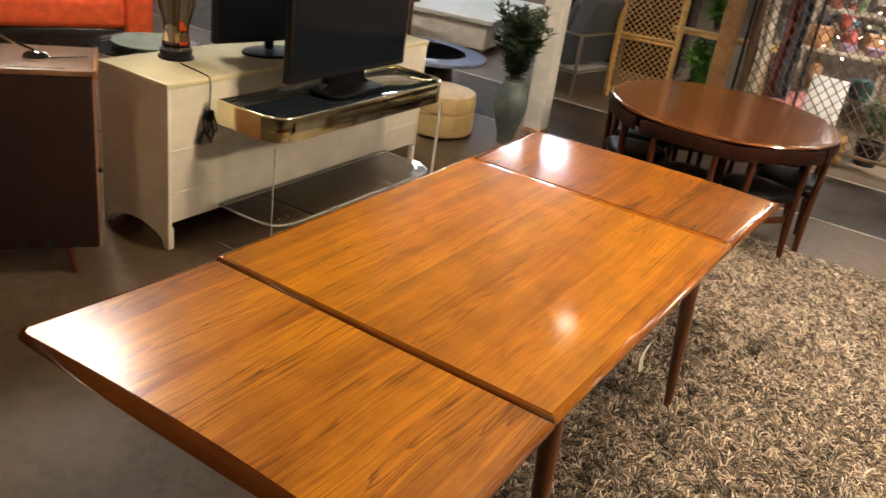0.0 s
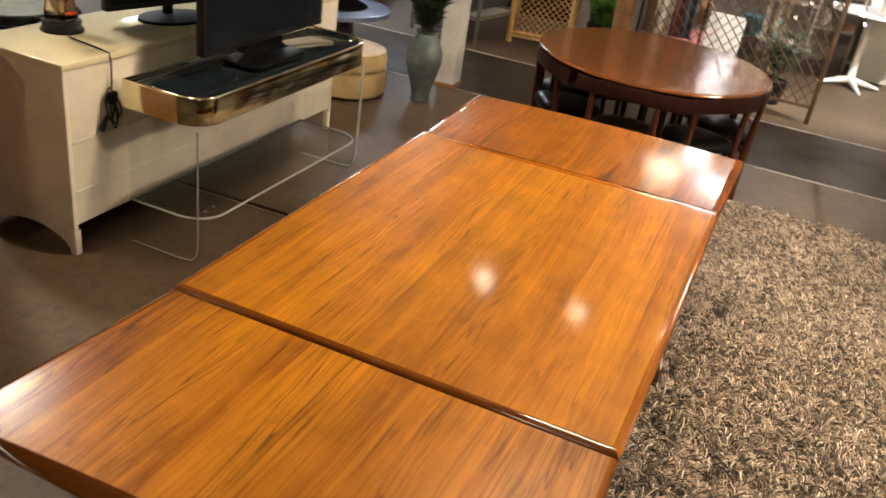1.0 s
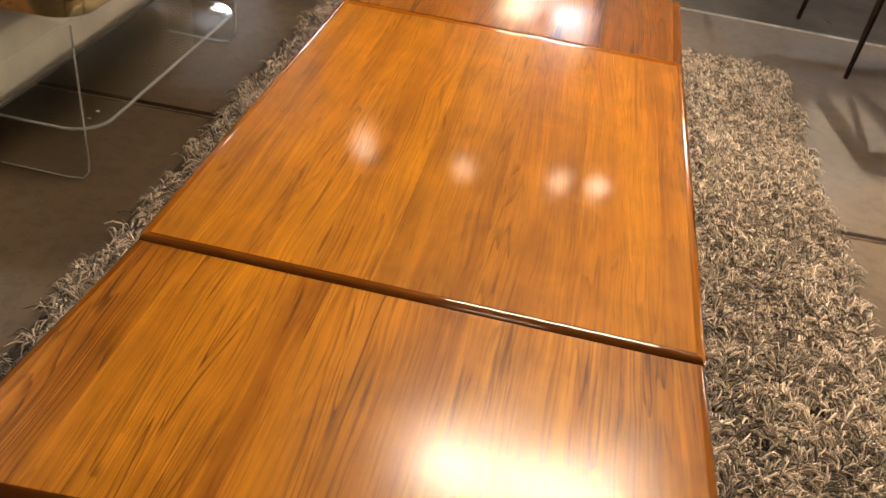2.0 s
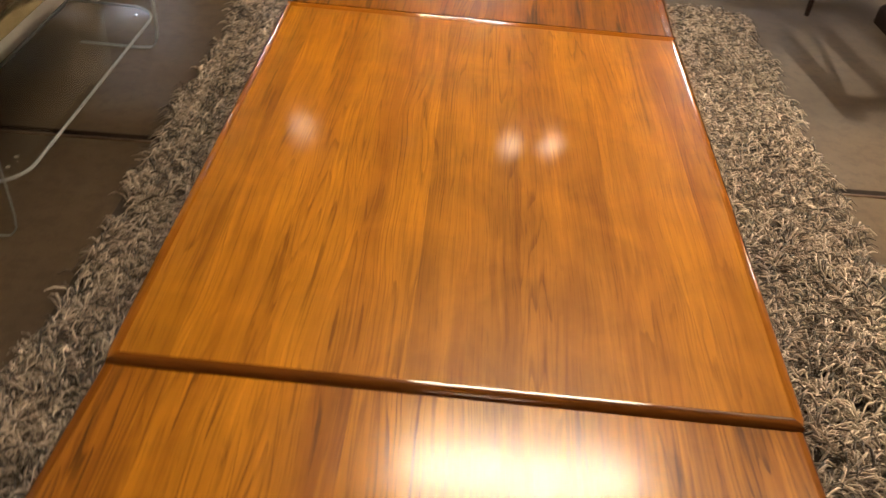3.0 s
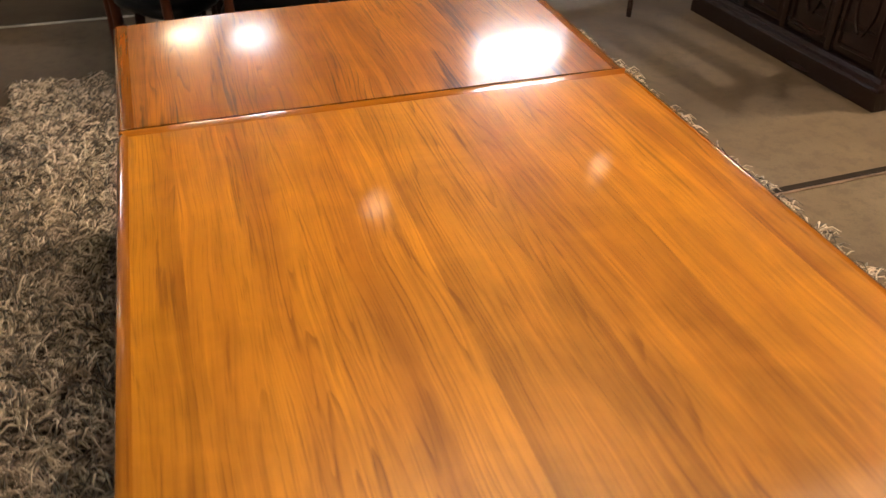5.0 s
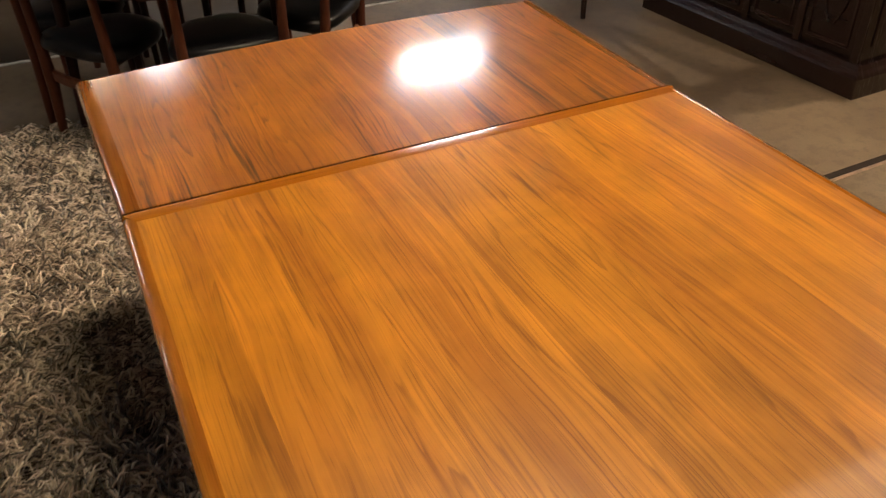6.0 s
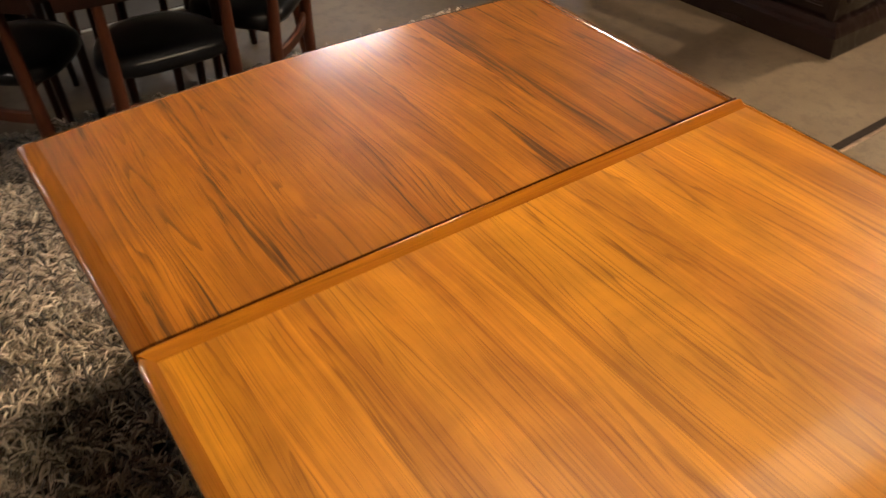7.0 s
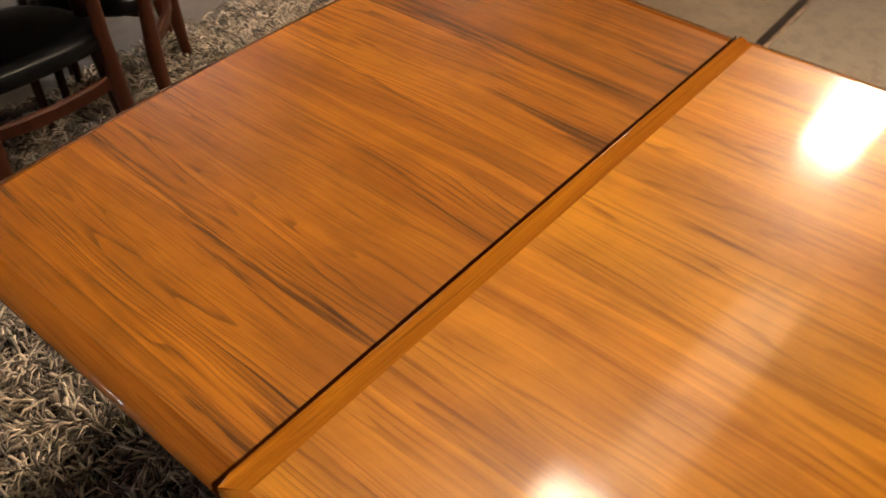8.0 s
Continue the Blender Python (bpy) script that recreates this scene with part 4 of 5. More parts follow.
for x, y in ((-0.13, 0.05), (-W + 0.13, 0.05), (-0.13, 0.35), (-W + 0.13, 0.35)):
    part("leg", tube([(x, y, 0.1345), (x + (0.02 if x > -0.5 else -0.02), y + (-0.015 if y < 0.2 else 0.015), 0.0)], [0.020, 0.012], 12), TEAK_LEG, case, "tapered wooden leg")
part("knob", lathe([(0.004, 0.0), (0.012, 0.002), (0.012, 0.018), (0.004, 0.022)], 12, (0, 0, 0)), BLACK, case).matrix_basis = pose(0.0, 0.10, 0.47, 0, 90, 0)

arm = thing("desk_lamp", tuple(case.matrix_basis @ Vector((-0.22, 0.16, 0.9402))), 53.13, "chrome arched desk lamp lying on the stereo cabinet", "desk lamp")
part("foot", lathe([(0.002, 0.0), (0.05, 0.0), (0.052, 0.012), (0.040, 0.026), (0.012, 0.036), (0.002, 0.037)], 24), CHROME, arm, "polished chrome foot")
part("arm", tube([(0, 0, 0.03), (-0.06, 0.01, 0.055), (-0.16, 0.02, 0.11), (-0.30, 0.03, 0.16), (-0.45, 0.03, 0.19)], 0.009, 10), CHROME, arm, "curved chrome arm")
part("shade", lathe([(0.02, 0.0), (0.05, -0.03), (0.075, -0.09), (0.072, -0.09), (0.045, -0.03), (0.015, -0.005)], 24, (-0.50, 0.03, 0.20)), CHROME, arm)
part("flex", tube([(0.04, 0, 0.008), (0.09, 0.02, 0.006), (0.15, 0.03, 0.006), (0.20, 0.06, 0.006)], 0.003, 6), BLACK, arm)

# ---------------------------------------------------------------- beyond the table: ottoman, vase, post
ott = thing("ottoman", (-1.57, 3.73, 0), 0, "round tan vinyl ottoman in two stacked tiers", "ottoman")
part("lower_cushion", lathe([(0.01, 0.01), (0.24, 0.01), (0.265, 0.03), (0.27, 0.12), (0.265, 0.185), (0.25, 0.200), (0.01, 0.200)], 40), TAN_VINYL, ott, "tan vinyl drum base")
part("upper_cushion", lathe([(0.01, 0.2005), (0.25, 0.2005), (0.266, 0.213), (0.27, 0.27), (0.255, 0.322), (0.20, 0.338), (0.01, 0.345)], 40), TAN_VINYL, ott, "tan vinyl seat cushion")
part("piping", lathe([(0.252, 0.196), (0.271, 0.2005), (0.252, 0.205)], 40, caps=False), TAN_VINYL, ott)

vase = thing("floor_vase", (-1.09, 3.95, 0), 0, "tall grey-green celadon floor vase holding dark leafy stems", "vase")
prof = [(0.01, 0.0), (0.064, 0.0), (0.068, 0.012), (0.062, 0.03), (0.072, 0.08), (0.102, 0.18), (0.126, 0.28), (0.126, 0.35), (0.100, 0.425), (0.074, 0.465), (0.068, 0.485), (0.080, 0.50), (0.076, 0.504), (0.060, 0.485), (0.060, 0.44), (0.01, 0.40)]
part("body", lathe(prof, 40), CELADON, vase, "glazed ceramic body")


def foliage(count, seed, base, spread, low, high, length, width, droop=0.3):
    """Many small pointed leaves along leaning stems."""
    rng = random.Random(seed)
    bm, stems = bmesh.new(), bmesh.new()
    stalks = max(6, count // 45)
    for s in range(stalks):
        a, lean = rng.uniform(0, 2 * math.pi), rng.uniform(0.15, 1.0)
        tip = Vector((base[0] + spread * lean * math.cos(a), base[1] + spread * lean * math.sin(a), rng.uniform((low + high) / 2, high)))
        root = Vector((base[0] + 0.02 * math.cos(a), base[1] + 0.02 * math.sin(a), low - 0.04))
        mid = root.lerp(tip, 0.5) + Vector((-0.12 * spread * math.cos(a), -0.12 * spread * math.sin(a), 0.03))
        tube([root, mid, tip], [0.004, 0.003, 0.0015], 5, stems)
        for k in range(count // stalks):
            u = rng.uniform(0.15, 1.0)
            p = root.lerp(mid, u * 2) if u < 0.5 else mid.lerp(tip, u * 2 - 1)
            b = rng.uniform(0, 2 * math.pi)
            out = Vector((math.cos(b), math.sin(b), rng.uniform(-droop, 1.1))).normalized()
            side = out.cross(Vector((0, 0, 1))).normalized()
            ln, wd = length * rng.uniform(0.6, 1.2), width * rng.uniform(0.7, 1.2)
            fold = out.cross(side) * wd * 0.25
            q = [p, p + out * ln * 0.35 + side * wd + fold, p + out * ln * 0.4 - fold, p + out * ln * 0.35 - side * wd + fold, p + out * ln + Vector((0, 0, -0.15 * ln))]
            v = [bm.verts.new(c) for c in q]
            bm.faces.new((v[0], v[1], v[2]))
            bm.faces.new((v[0], v[2], v[3]))
            bm.faces.new((v[1], v[4], v[2]))
            bm.faces.new((v[3], v[2], v[4]))
    return bm, stems


def plant(name, at, label, pot, leaves, mat, **kw):
    t = thing(name, at, 0, label, "plant")
    if pot:
        r, h, pm = pot
        part("pot", lathe([(0.01, 0.0), (r * 0.72, 0.0), (r, h * 0.95), (r * 1.04, h), (r * 0.92, h), (r * 0.88, h * 0.9), (0.01, h * 0.88)], 24), pm, t, "plant pot")
    crown, stems = foliage(leaves, base=(0, 0), **kw)
    tagged(part("crown", crown, mat, t, "dense pointed leaves", smooth=0), kind="stuff")
    tagged(part("stem_bundle", stems, STEM, t), kind="stuff")
    return t


plant("leafy_stems", (-1.09, 3.95, 0.0), "dark green leafy stems standing in the celadon vase", None, 2100, LEAFY, seed=7, spread=0.24, low=0.49, high=1.03, length=0.105, width=0.012, droop=-0.35)

post = thing("column", (-1.085, 4.45, 0), 0, "white painted square wooden column", "column", kind="structure")
part("shaft", box(-0.075, 0.075, -0.075, 0.075, 0.03, CEIL, 0.006), POST_WHITE, post)
part("shoe", box(-0.085, 0.085, -0.085, 0.085, 0.0, 0.0298, 0.004), TIMBER, post, "worn dark base block")

INSET = plain("mirrored_glass", (0.42, 0.46, 0.52), 0.05, 1.0, vary=0.1, grain=0.0)
low = thing("coffee_table", (-2.24, 4.30, 0), 12, "oval coffee table with glossy blue-grey top and dark base", "coffee table")
part("top", slab([(0.62 * math.cos(a), 0.48 * math.sin(a)) for a in (2 * math.pi * i / 40 for i in range(40))], 0.40, 0.435, 0.008), BLUE_TOP, low, "glossy blue-grey oval top")
part("glass_inset", slab([(0.44 * math.cos(a), 0.33 * math.sin(a)) for a in (2 * math.pi * i / 36 for i in range(36))], 0.4352, 0.440), INSET, low, "mirrored glass inset")
part("base", lathe([(0.01, 0.0), (0.40, 0.0), (0.36, 0.03), (0.33, 0.30), (0.40, 0.3995), (0.01, 0.3995)], 36), CARVED, low, "dark drum base")

# ---------------------------------------------------------------- armchair, rattan screen, plants, trellis
ac = thing("armchair", (-1.66, 6.15, 0), 259, "dark grey upholstered armchair in a slim steel frame", "armchair")
part("seat_cushion", box(-0.33, 0.33, -0.34, 0.22, 0.275, 0.44, 0.04, 3), GREY_CLOTH, ac, "thick grey seat cushion")
part("back_cushion", box(-0.33, 0.33, -0.09, 0.09, -0.33, 0.33, 0.04, 3, m=pose(0, 0.27, 0.62, -16, 0, 0)), GREY_CLOTH, ac, "leaning grey back cushion")
part("loose_cushion", box(-0.25, 0.25, -0.06, 0.06, -0.20, 0.20, 0.045, 3, m=pose(-0.02, 0.08, 0.67, -20, 0, 4)), GREY_CLOTH, ac)
part("seat_deck", box(-0.345, 0.345, -0.345, 0.345, 0.225, 0.24, 0.003), POST_WHITE, ac, "pale webbing deck")
for x in (-0.36, 0.36):
    for y in (-0.36, 0.36):
        part("leg", box(x - 0.013, x + 0.013, y - 0.013, y + 0.013, 0.0, 0.58, 0.002), STEEL, ac)
    part("arm_rail", box(x - 0.014, x + 0.014, -0.375, 0.375, 0.581, 0.60, 0.003), STEEL, ac)
    part("low_rail", box(x - 0.010, x + 0.010, -0.3465, 0.3465, 0.241, 0.262, 0.002), STEEL, ac)
for y in (-0.36, 0.36):
    part("cross_rail", box(-0.3465, 0.3465, y - 0.010, y + 0.010, 0.241, 0.262, 0.002), STEEL, ac)
part("top_rail", box(-0.3455, 0.3455, 0.348, 0.372, 0.581, 0.60, 0.003), STEEL, ac)

scr = thing("folding_screen", (-1.22, 6.22, 0), 12, "rattan folding screen panel with diamond lattice", "room divider")
SW, SH = 0.56, 1.75
for x in (0.0, SW):
    part("post", tube([(x, 0, 0.0), (x, 0, 0.6), (x, 0, 1.2), (x, 0, SH)], 0.030, 10), RATTAN, scr, "thick rattan post")
for z in (0.08, 0.60, 1.15, 1.68):
    for dz in (-0.018, 0.018):
        part("rail", tube([(0.031, 0, z + dz), (SW - 0.031, 0, z + dz)], 0.016, 8), RATTAN, scr)
for z0, z1 in ((0.115, 0.565), (0.635, 1.115), (1.185, 1.645)):
    x0, x1 = 0.03, SW - 0.03
    for sgn in (1, -1):
        k = x0 - (z1 - z0)
        while k < x1 + (z1 - z0):
            # a slanted strip, cut to the opening
            a, b = (k, z0), (k + (z1 - z0), z1)
            if sgn < 0:
                a, b = (k + (z1 - z0), z0), (k, z1)
            (ax, az), (bx, bz) = a, b
            d = bx - ax
            lo, hi = sorted(((x0 - ax) / d, (x1 - ax) / d))
            t0, t1 = max(0.0, lo), min(1.0, hi)
            if t1 - t0 > 0.08:
                p = (ax + d * t0, 0.006 * sgn, az + (bz - az) * t0)
                q = (ax + d * t1, 0.006 * sgn, az + (bz - az) * t1)
                part("slat", tube([p, q], 0.0050, 5, squash=0.7), RATTAN, scr)
            k += 0.060

plant("potted_bush", (-0.42, 6.60, 0), "bright green leafy bush in a dark pot", (0.17, 0.26, BLACK), 900, LEAFY_LIGHT, seed=11, spread=0.30, low=0.27, high=0.66, length=0.09, width=0.026)
plant("potted_tree", (-0.52, 7.0, 0), "tall bushy green house plant in a dark pot", (0.17, 0.60, BLACK), 1300, LEAFY_LIGHT, seed=12, spread=0.36, low=0.75, high=1.7, length=0.10, width=0.024)
stand = thing("plank_shelf", (-0.32, 6.62, 0), 8, "pale wooden plank shelf on two trestles among the plants", "shelf")
part("plank", box(-0.50, 0.50, -0.12, 0.12, 0.70, 0.735, 0.004), RATTAN, stand)
for x in (-0.42, 0.42):
    part("trestle", box(x - 0.015, x + 0.015, -0.10, 0.10, 0.0, 0.6995, 0.003), TIMBER, stand)

# made-up cupboard that keeps the background dark through the screen's holes
wd = thing("wardrobe", (-1.75, 7.75, 0), 6, "dark stained tall wooden cupboard added as a dark backdrop behind the rattan screen", "cupboard")
part("body", box(-0.75, 0.75, -0.24, 0.25, 0.08, 1.92, 0.006), CARVED, wd)
part("plinth", box(-0.72, 0.72, -0.22, 0.24, 0.0, 0.0795), CARVED, wd)
part("cornice", box(-0.79, 0.79, -0.28, 0.26, 1.9205, 1.98, 0.012), CARVED, wd)
for x0, x1 in ((-0.735, -0.004), (0.004, 0.735)):
    door = part("door", box(x0, x1, -0.262, -0.2405, 0.10, 1.90, 0.004), CARVED, wd)
    for z0, z1 in ((0.20, 0.92), (1.02, 1.80)):
        part("door_panel", box(x0 + 0.09, x1 - 0.09, -0.270, -0.2625, z0, z1, 0.003), CARVED, door)
    part("knob", lathe([(0.004, 0.0), (0.014, 0.004), (0.014, 0.02), (0.004, 0.026)], 10), BRASS, door).matrix_basis = pose(-0.03 if x0 < -0.1 else 0.03, -0.2625, 1.0, 90, 0, 0)

tp = thing("timber_post", (-0.17, 6.10, 0), 5, "rough brown timber post", "post")
part("shaft", box(-0.075, 0.075, -0.075, 0.075, 0.0, CEIL, 0.010), TIMBER, tp)

tr = thing("trellis", (0.12, 5.82, 0), 0, "expanding wooden diamond trellis in a slim frame", "trellis")
TW, TH = 1.42, 1.90
for x in (0.0, TW):
    part("upright", box(x - 0.018, x + 0.018, -0.016, 0.016, 0.0, TH, 0.003), TRELLIS, tr)
for z in (0.13, TH - 0.04):
    part("rail", box(0.0185, TW - 0.0185, -0.013, 0.013, z, z + 0.026, 0.003), TRELLIS, tr)
x0, x1, z0, z1 = 0.019, TW - 0.019, 0.157, TH - 0.041
slope = 1.15
for sgn in (1, -1):
    k = x0 - (z1 - z0) / slope
    while k < x1 + (z1 - z0) / slope:
        run = (z1 - z0) / slope
        ax, bx = (k, k + run) if sgn > 0 else (k + run, k)
        d = bx - ax
        lo, hi = sorted(((x0 - ax) / d, (x1 - ax) / d))
        t0, t1 = max(0.0, lo), min(1.0, hi)
        if t1 - t0 > 0.03:
            p = Vector((ax + d * t0, 0.0045 * sgn, z0 + (z1 - z0) * t0))
            q = Vector((ax + d * t1, 0.0045 * sgn, z0 + (z1 - z0) * t1))
            way = (q - p).normalized()
            nrm = Vector((way.z, 0, -way.x)) * 0.0038
            dep = Vector((0, 0.004, 0))
            part("slat", loft([[tuple(c + nrm - dep), tuple(c + nrm + dep), tuple(c - nrm + dep), tuple(c - nrm - dep)] for c in (p, q)], closed=True), TRELLIS, tr, smooth=0)
        k += 0.086

# ---------------------------------------------------------------- the carved cabinet
cc = thing("carved_cabinet", (2.93, 2.375, 0), 2.5, "very dark carved oak sideboard with panelled doors", "sideboard")
CW, CL, CH = 0.52, 1.30, 0.98
part("plinth", loft([[(x, y, z) for x, y in ((-o, -o), (CW, -o), (CW, CL + o), (-o, CL + o))] for z, o in ((0.0, 0.030), (0.085, 0.030), (0.10, 0.024), (0.115, 0.012), (0.135, 0.004))], closed=True), CARVED, cc, "moulded plinth", smooth=0)
part("body", box(0.012, CW, 0.012, CL - 0.012, 0.1355, CH - 0.03, 0.003), CARVED, cc)
part("top", box(-0.03, CW, -0.03, CL + 0.03, CH - 0.0295, CH, 0.008, 3), CARVED, cc)
for k in range(4):
    y0 = 0.03 + k * (CL - 0.06) / 4
    y1 = y0 + (CL - 0.06) / 4
    part("stile", box(-0.004, 0.0118, y0 - 0.018, y0 + 0.018, 0.14, CH - 0.035, 0.003), CARVED, cc)
    d = thing("door", (0, 0, 0))
    d.parent = cc
    part("door_panel", box(0.002, 0.0116, y0 + 0.022, y1 - 0.022, 0.16, CH - 0.06, 0.003), CARVED, d)
    for z in (0.19, CH - 0.13):
        part("moulding", tube([(0.001, y0 + 0.05, z), (0.001, y1 - 0.05, z)], 0.008, 6), CARVED, d)
    for y in (y0 + 0.05, y1 - 0.05):
        part("moulding", tube([(0.001, y, 0.19), (0.001, y, CH - 0.13)], 0.008, 6), CARVED, d)
    for s in (-1, 1):
        ym = (y0 + y1) / 2
        scroll = [(-0.001, ym + s * (0.012 + 0.05 * math.sin(u * 5)) * (1 - 0.2 * u), 0.26 + u * 0.45) for u in span(0, 1, 18)]
        part("carving", tube(scroll, 0.007, 6), CARVED, d, "carved scroll relief")
part("stile", box(-0.004, 0.0118, CL - 0.048, CL - 0.013, 0.14, CH - 0.035, 0.003), CARVED, cc)
part("side_panel", box(0.06, CW - 0.06, 0.002, 0.0118, 0.2, CH - 0.1, 0.004), CARVED, cc)

# slim-legged table standing off beside the cabinet; unseen top slatted to band its shadow
st = thing("side_table", (2.74, 4.22, 0), 8, "dark wooden side table on slim legs, unseen slatted top added for its shadow", "side table")
for x in (-0.33, -0.11, 0.11, 0.33):
    part("slat", box(x - 0.045, x + 0.045, -0.52, 0.52, 0.705, 0.725, 0.004), CARVED, st, "dark wooden slat")
for y in (-0.45, 0.45):
    part("cross_rail", box(-0.36, 0.36, y - 0.03, y + 0.03, 0.66, 0.7045, 0.004), CARVED, st)
for x in (-0.33, 0.33):
    for y in (-0.45, 0.45):
        part("leg", tube([(x, y, 0.6595), (x * 1.02, y * 1.02, 0.35), (x * 1.06, y * 1.06, 0.0)], [0.022, 0.020, 0.014], 8), CARVED, st)

# ---------------------------------------------------------------- far left: sofa, low bench, glass table
sofa = thing("sofa", (-5.35, 2.35, 0), 63, "bright orange upholstered sofa on a dark plinth", "sofa")
part("base", box(-1.1, 1.1, -0.36, 0.42, 0.0, 0.20, 0.02), CARVED, sofa)
part("seat", box(-1.1, 1.1, -0.42, 0.30, 0.2005, 0.46, 0.06, 4), ORANGE, sofa, "thick orange seat")
part("backrest", box(-1.1, 1.1, 0.301, 0.52, 0.2005, 0.86, 0.06, 4), ORANGE, sofa)
for x in (-1.22, 1.22):
    part("arm", box(x - 0.115, x + 0.115, -0.42, 0.52, 0.10, 0.62, 0.05, 4), ORANGE, sofa)
gt = thing("glass_table", (-3.2, 2.35, 0), 20, "low round glass-topped table on a dark base", "coffee table")
part("top", lathe([(0.01, 0.42), (0.40, 0.42), (0.40, 0.432), (0.01, 0.432)], 40), ACRYLIC, gt)
part("base", lathe([(0.01, 0.0), (0.26, 0.0), (0.24, 0.03), (0.06, 0.08), (0.06, 0.36), (0.16, 0.419), (0.01, 0.419)], 28), CARVED, gt)
bowl = thing("serving_tray", (-3.2, 2.35, 0.432), 0, "shallow grey-green ceramic tray on the glass table", "tray")
part("dish", lathe([(0.01, 0.0), (0.20, 0.0), (0.26, 0.03), (0.255, 0.034), (0.19, 0.010), (0.01, 0.010)], 32), plain("matt_ceramic", (0.20, 0.23, 0.20), 0.6, vary=0.2), bowl)
bench = thing("platform_bench", (-3.6, 7.2, 0), 10, "low white-topped platform bench with plywood sides", "bench")
part("top", box(-0.75, 0.75, -0.95, 0.95, 0.34, 0.39, 0.01), WHITE, bench, "white laminate top")
part("box_base", box(-0.66, 0.66, -0.85, 0.85, 0.05, 0.3395, 0.006), POST_WHITE, bench)
for x in (-0.6, 0.6):
    for y in (-0.78, 0.78):
        part("foot", box(x - 0.04, x + 0.04, y - 0.04, y + 0.04, 0.0, 0.0495, 0.004), TIMBER, bench)
wt = thing("wood_stool", (-3.55, 5.55, 0), 0, "small reddish wooden side table with turned legs", "side table")
part("top", box(-0.28, 0.28, -0.28, 0.28, 0.52, 0.55, 0.006), ROUND_TOP, wt)
for x in (-0.22, 0.22):
    for y in (-0.22, 0.22):
        part("leg", tube([(x, y, 0.5195), (x, y, 0.35), (x, y, 0.15), (x, y, 0.0)], [0.025, 0.018, 0.024, 0.014], 10), ROUND_TOP, wt)

# ---------------------------------------------------------------- far right: stalls of small goods behind the trellis
PALE_WOOD = plain("pale_limed_wood", (0.40, 0.32, 0.24), 0.6, vary=0.3, scale=10, grain=0.4)
COLORS = [(0.45, 0.22, 0.10), (0.60, 0.48, 0.32), (0.25, 0.08, 0.05), (0.12, 0.30, 0.36), (0.55, 0.12, 0.10), (0.70, 0.62, 0.50), (0.10, 0.10, 0.12), (0.40, 0.30, 0.42), (0.20, 0.25, 0.12)]
GOODS = [plain("goods_paint", c, 0.4, vary=0.25, scale=10) for c in COLORS]


def display_table(at, turn_deg, lx, ly, h):
    t = thing("display_table", at, turn_deg, "pale wooden display table crowded with small goods", "display table", "display tables")
    part("top", box(-lx / 2, lx / 2, -ly / 2, ly / 2, h - 0.035, h, 0.005), PALE_WOOD, t)
    for x in (-lx / 2 + 0.06, lx / 2 - 0.06):
        for y in (-ly / 2 + 0.06, ly / 2 - 0.06):
            part("leg", box(x - 0.025, x + 0.025, y - 0.025, y + 0.025, 0.0, h - 0.0355, 0.004), PALE_WOOD, t)
    return t


def goods(t, lx, ly, h, count, seed):
    rng = random.Random(seed)
    nx = int(lx / 0.26)
    spots = [(i, j) for i in range(nx) for j in range(max(1, int(ly / 0.26)))]
    rng.shuffle(spots)
    for i, j in spots[:count]:
        x, y = -lx / 2 + 0.13 + i * 0.26, -ly / 2 + 0.13 + j * 0.26
        at = t.matrix_basis @ Vector((x, y, h))
        kind = rng.randrange(3)
        m = GOODS[rng.randrange(len(GOODS))]
        if kind == 0:
            o = thing("box", at, rng.uniform(0, 90), "small painted box on a display table", "box", "goods on the display tables")
            w, d, k = rng.uniform(0.08, 0.13), rng.uniform(0.06, 0.11), rng.uniform(0.05, 0.22)
            part("case", box(-w, w, -d, d, 0, k, 0.006), m, o)
            part("lid", box(-w - 0.003, w + 0.003, -d - 0.003, d + 0.003, k + 0.0005, k + 0.025, 0.005), m, o)
        elif kind == 1:
            o = thing("jar", at, 0, "glazed decorative jar on a display table", "jar", "goods on the display tables")
            r, k = rng.uniform(0.045, 0.085), rng.uniform(0.14, 0.32)
            part("body", lathe([(0.005, 0.0), (r * 0.7, 0.0), (r, k * 0.45), (r * 0.8, k * 0.8), (r * 0.4, k * 0.92), (r * 0.5, k), (0.005, k)], 18), m, o)
            part("stopper", lathe([(0.004, k + 0.0004), (r * 0.35, k + 0.0004), (r * 0.3, k + 0.03), (0.004, k + 0.035)], 12), BRASS, o)
        else:
            o = thing("bowl", at, 0, "round bowl on a display table", "bowl", "goods on the display tables")
            r = rng.uniform(0.07, 0.12)
            part("dish", lathe([(0.005, 0.0), (r * 0.5, 0.0), (r * 0.9, 0.04), (r, 0.075), (r * 0.95, 0.075), (r * 0.8, 0.04), (0.005, 0.012)], 20), m, o)


for k, (at, turn_deg, lx, ly, h) in enumerate([((0.55, 7.6, 0), 10, 1.2, 0.6, 0.72), ((1.7, 8.6, 0), -8, 1.6, 0.7, 0.75), ((0.4, 9.2, 0), 4, 1.4, 0.7, 0.74), ((3.4, 8.2, 0), 15, 1.4, 0.6, 0.72), ((3.2, 10.2, 0), -5, 1.8, 0.7, 0.76), ((2.5, 9.4, 0), 5, 1.1, 0.5, 0.5)]):
    dt = display_table(at, turn_deg, lx, ly, h)
    goods(dt, lx, ly, h, 14, 20 + k)


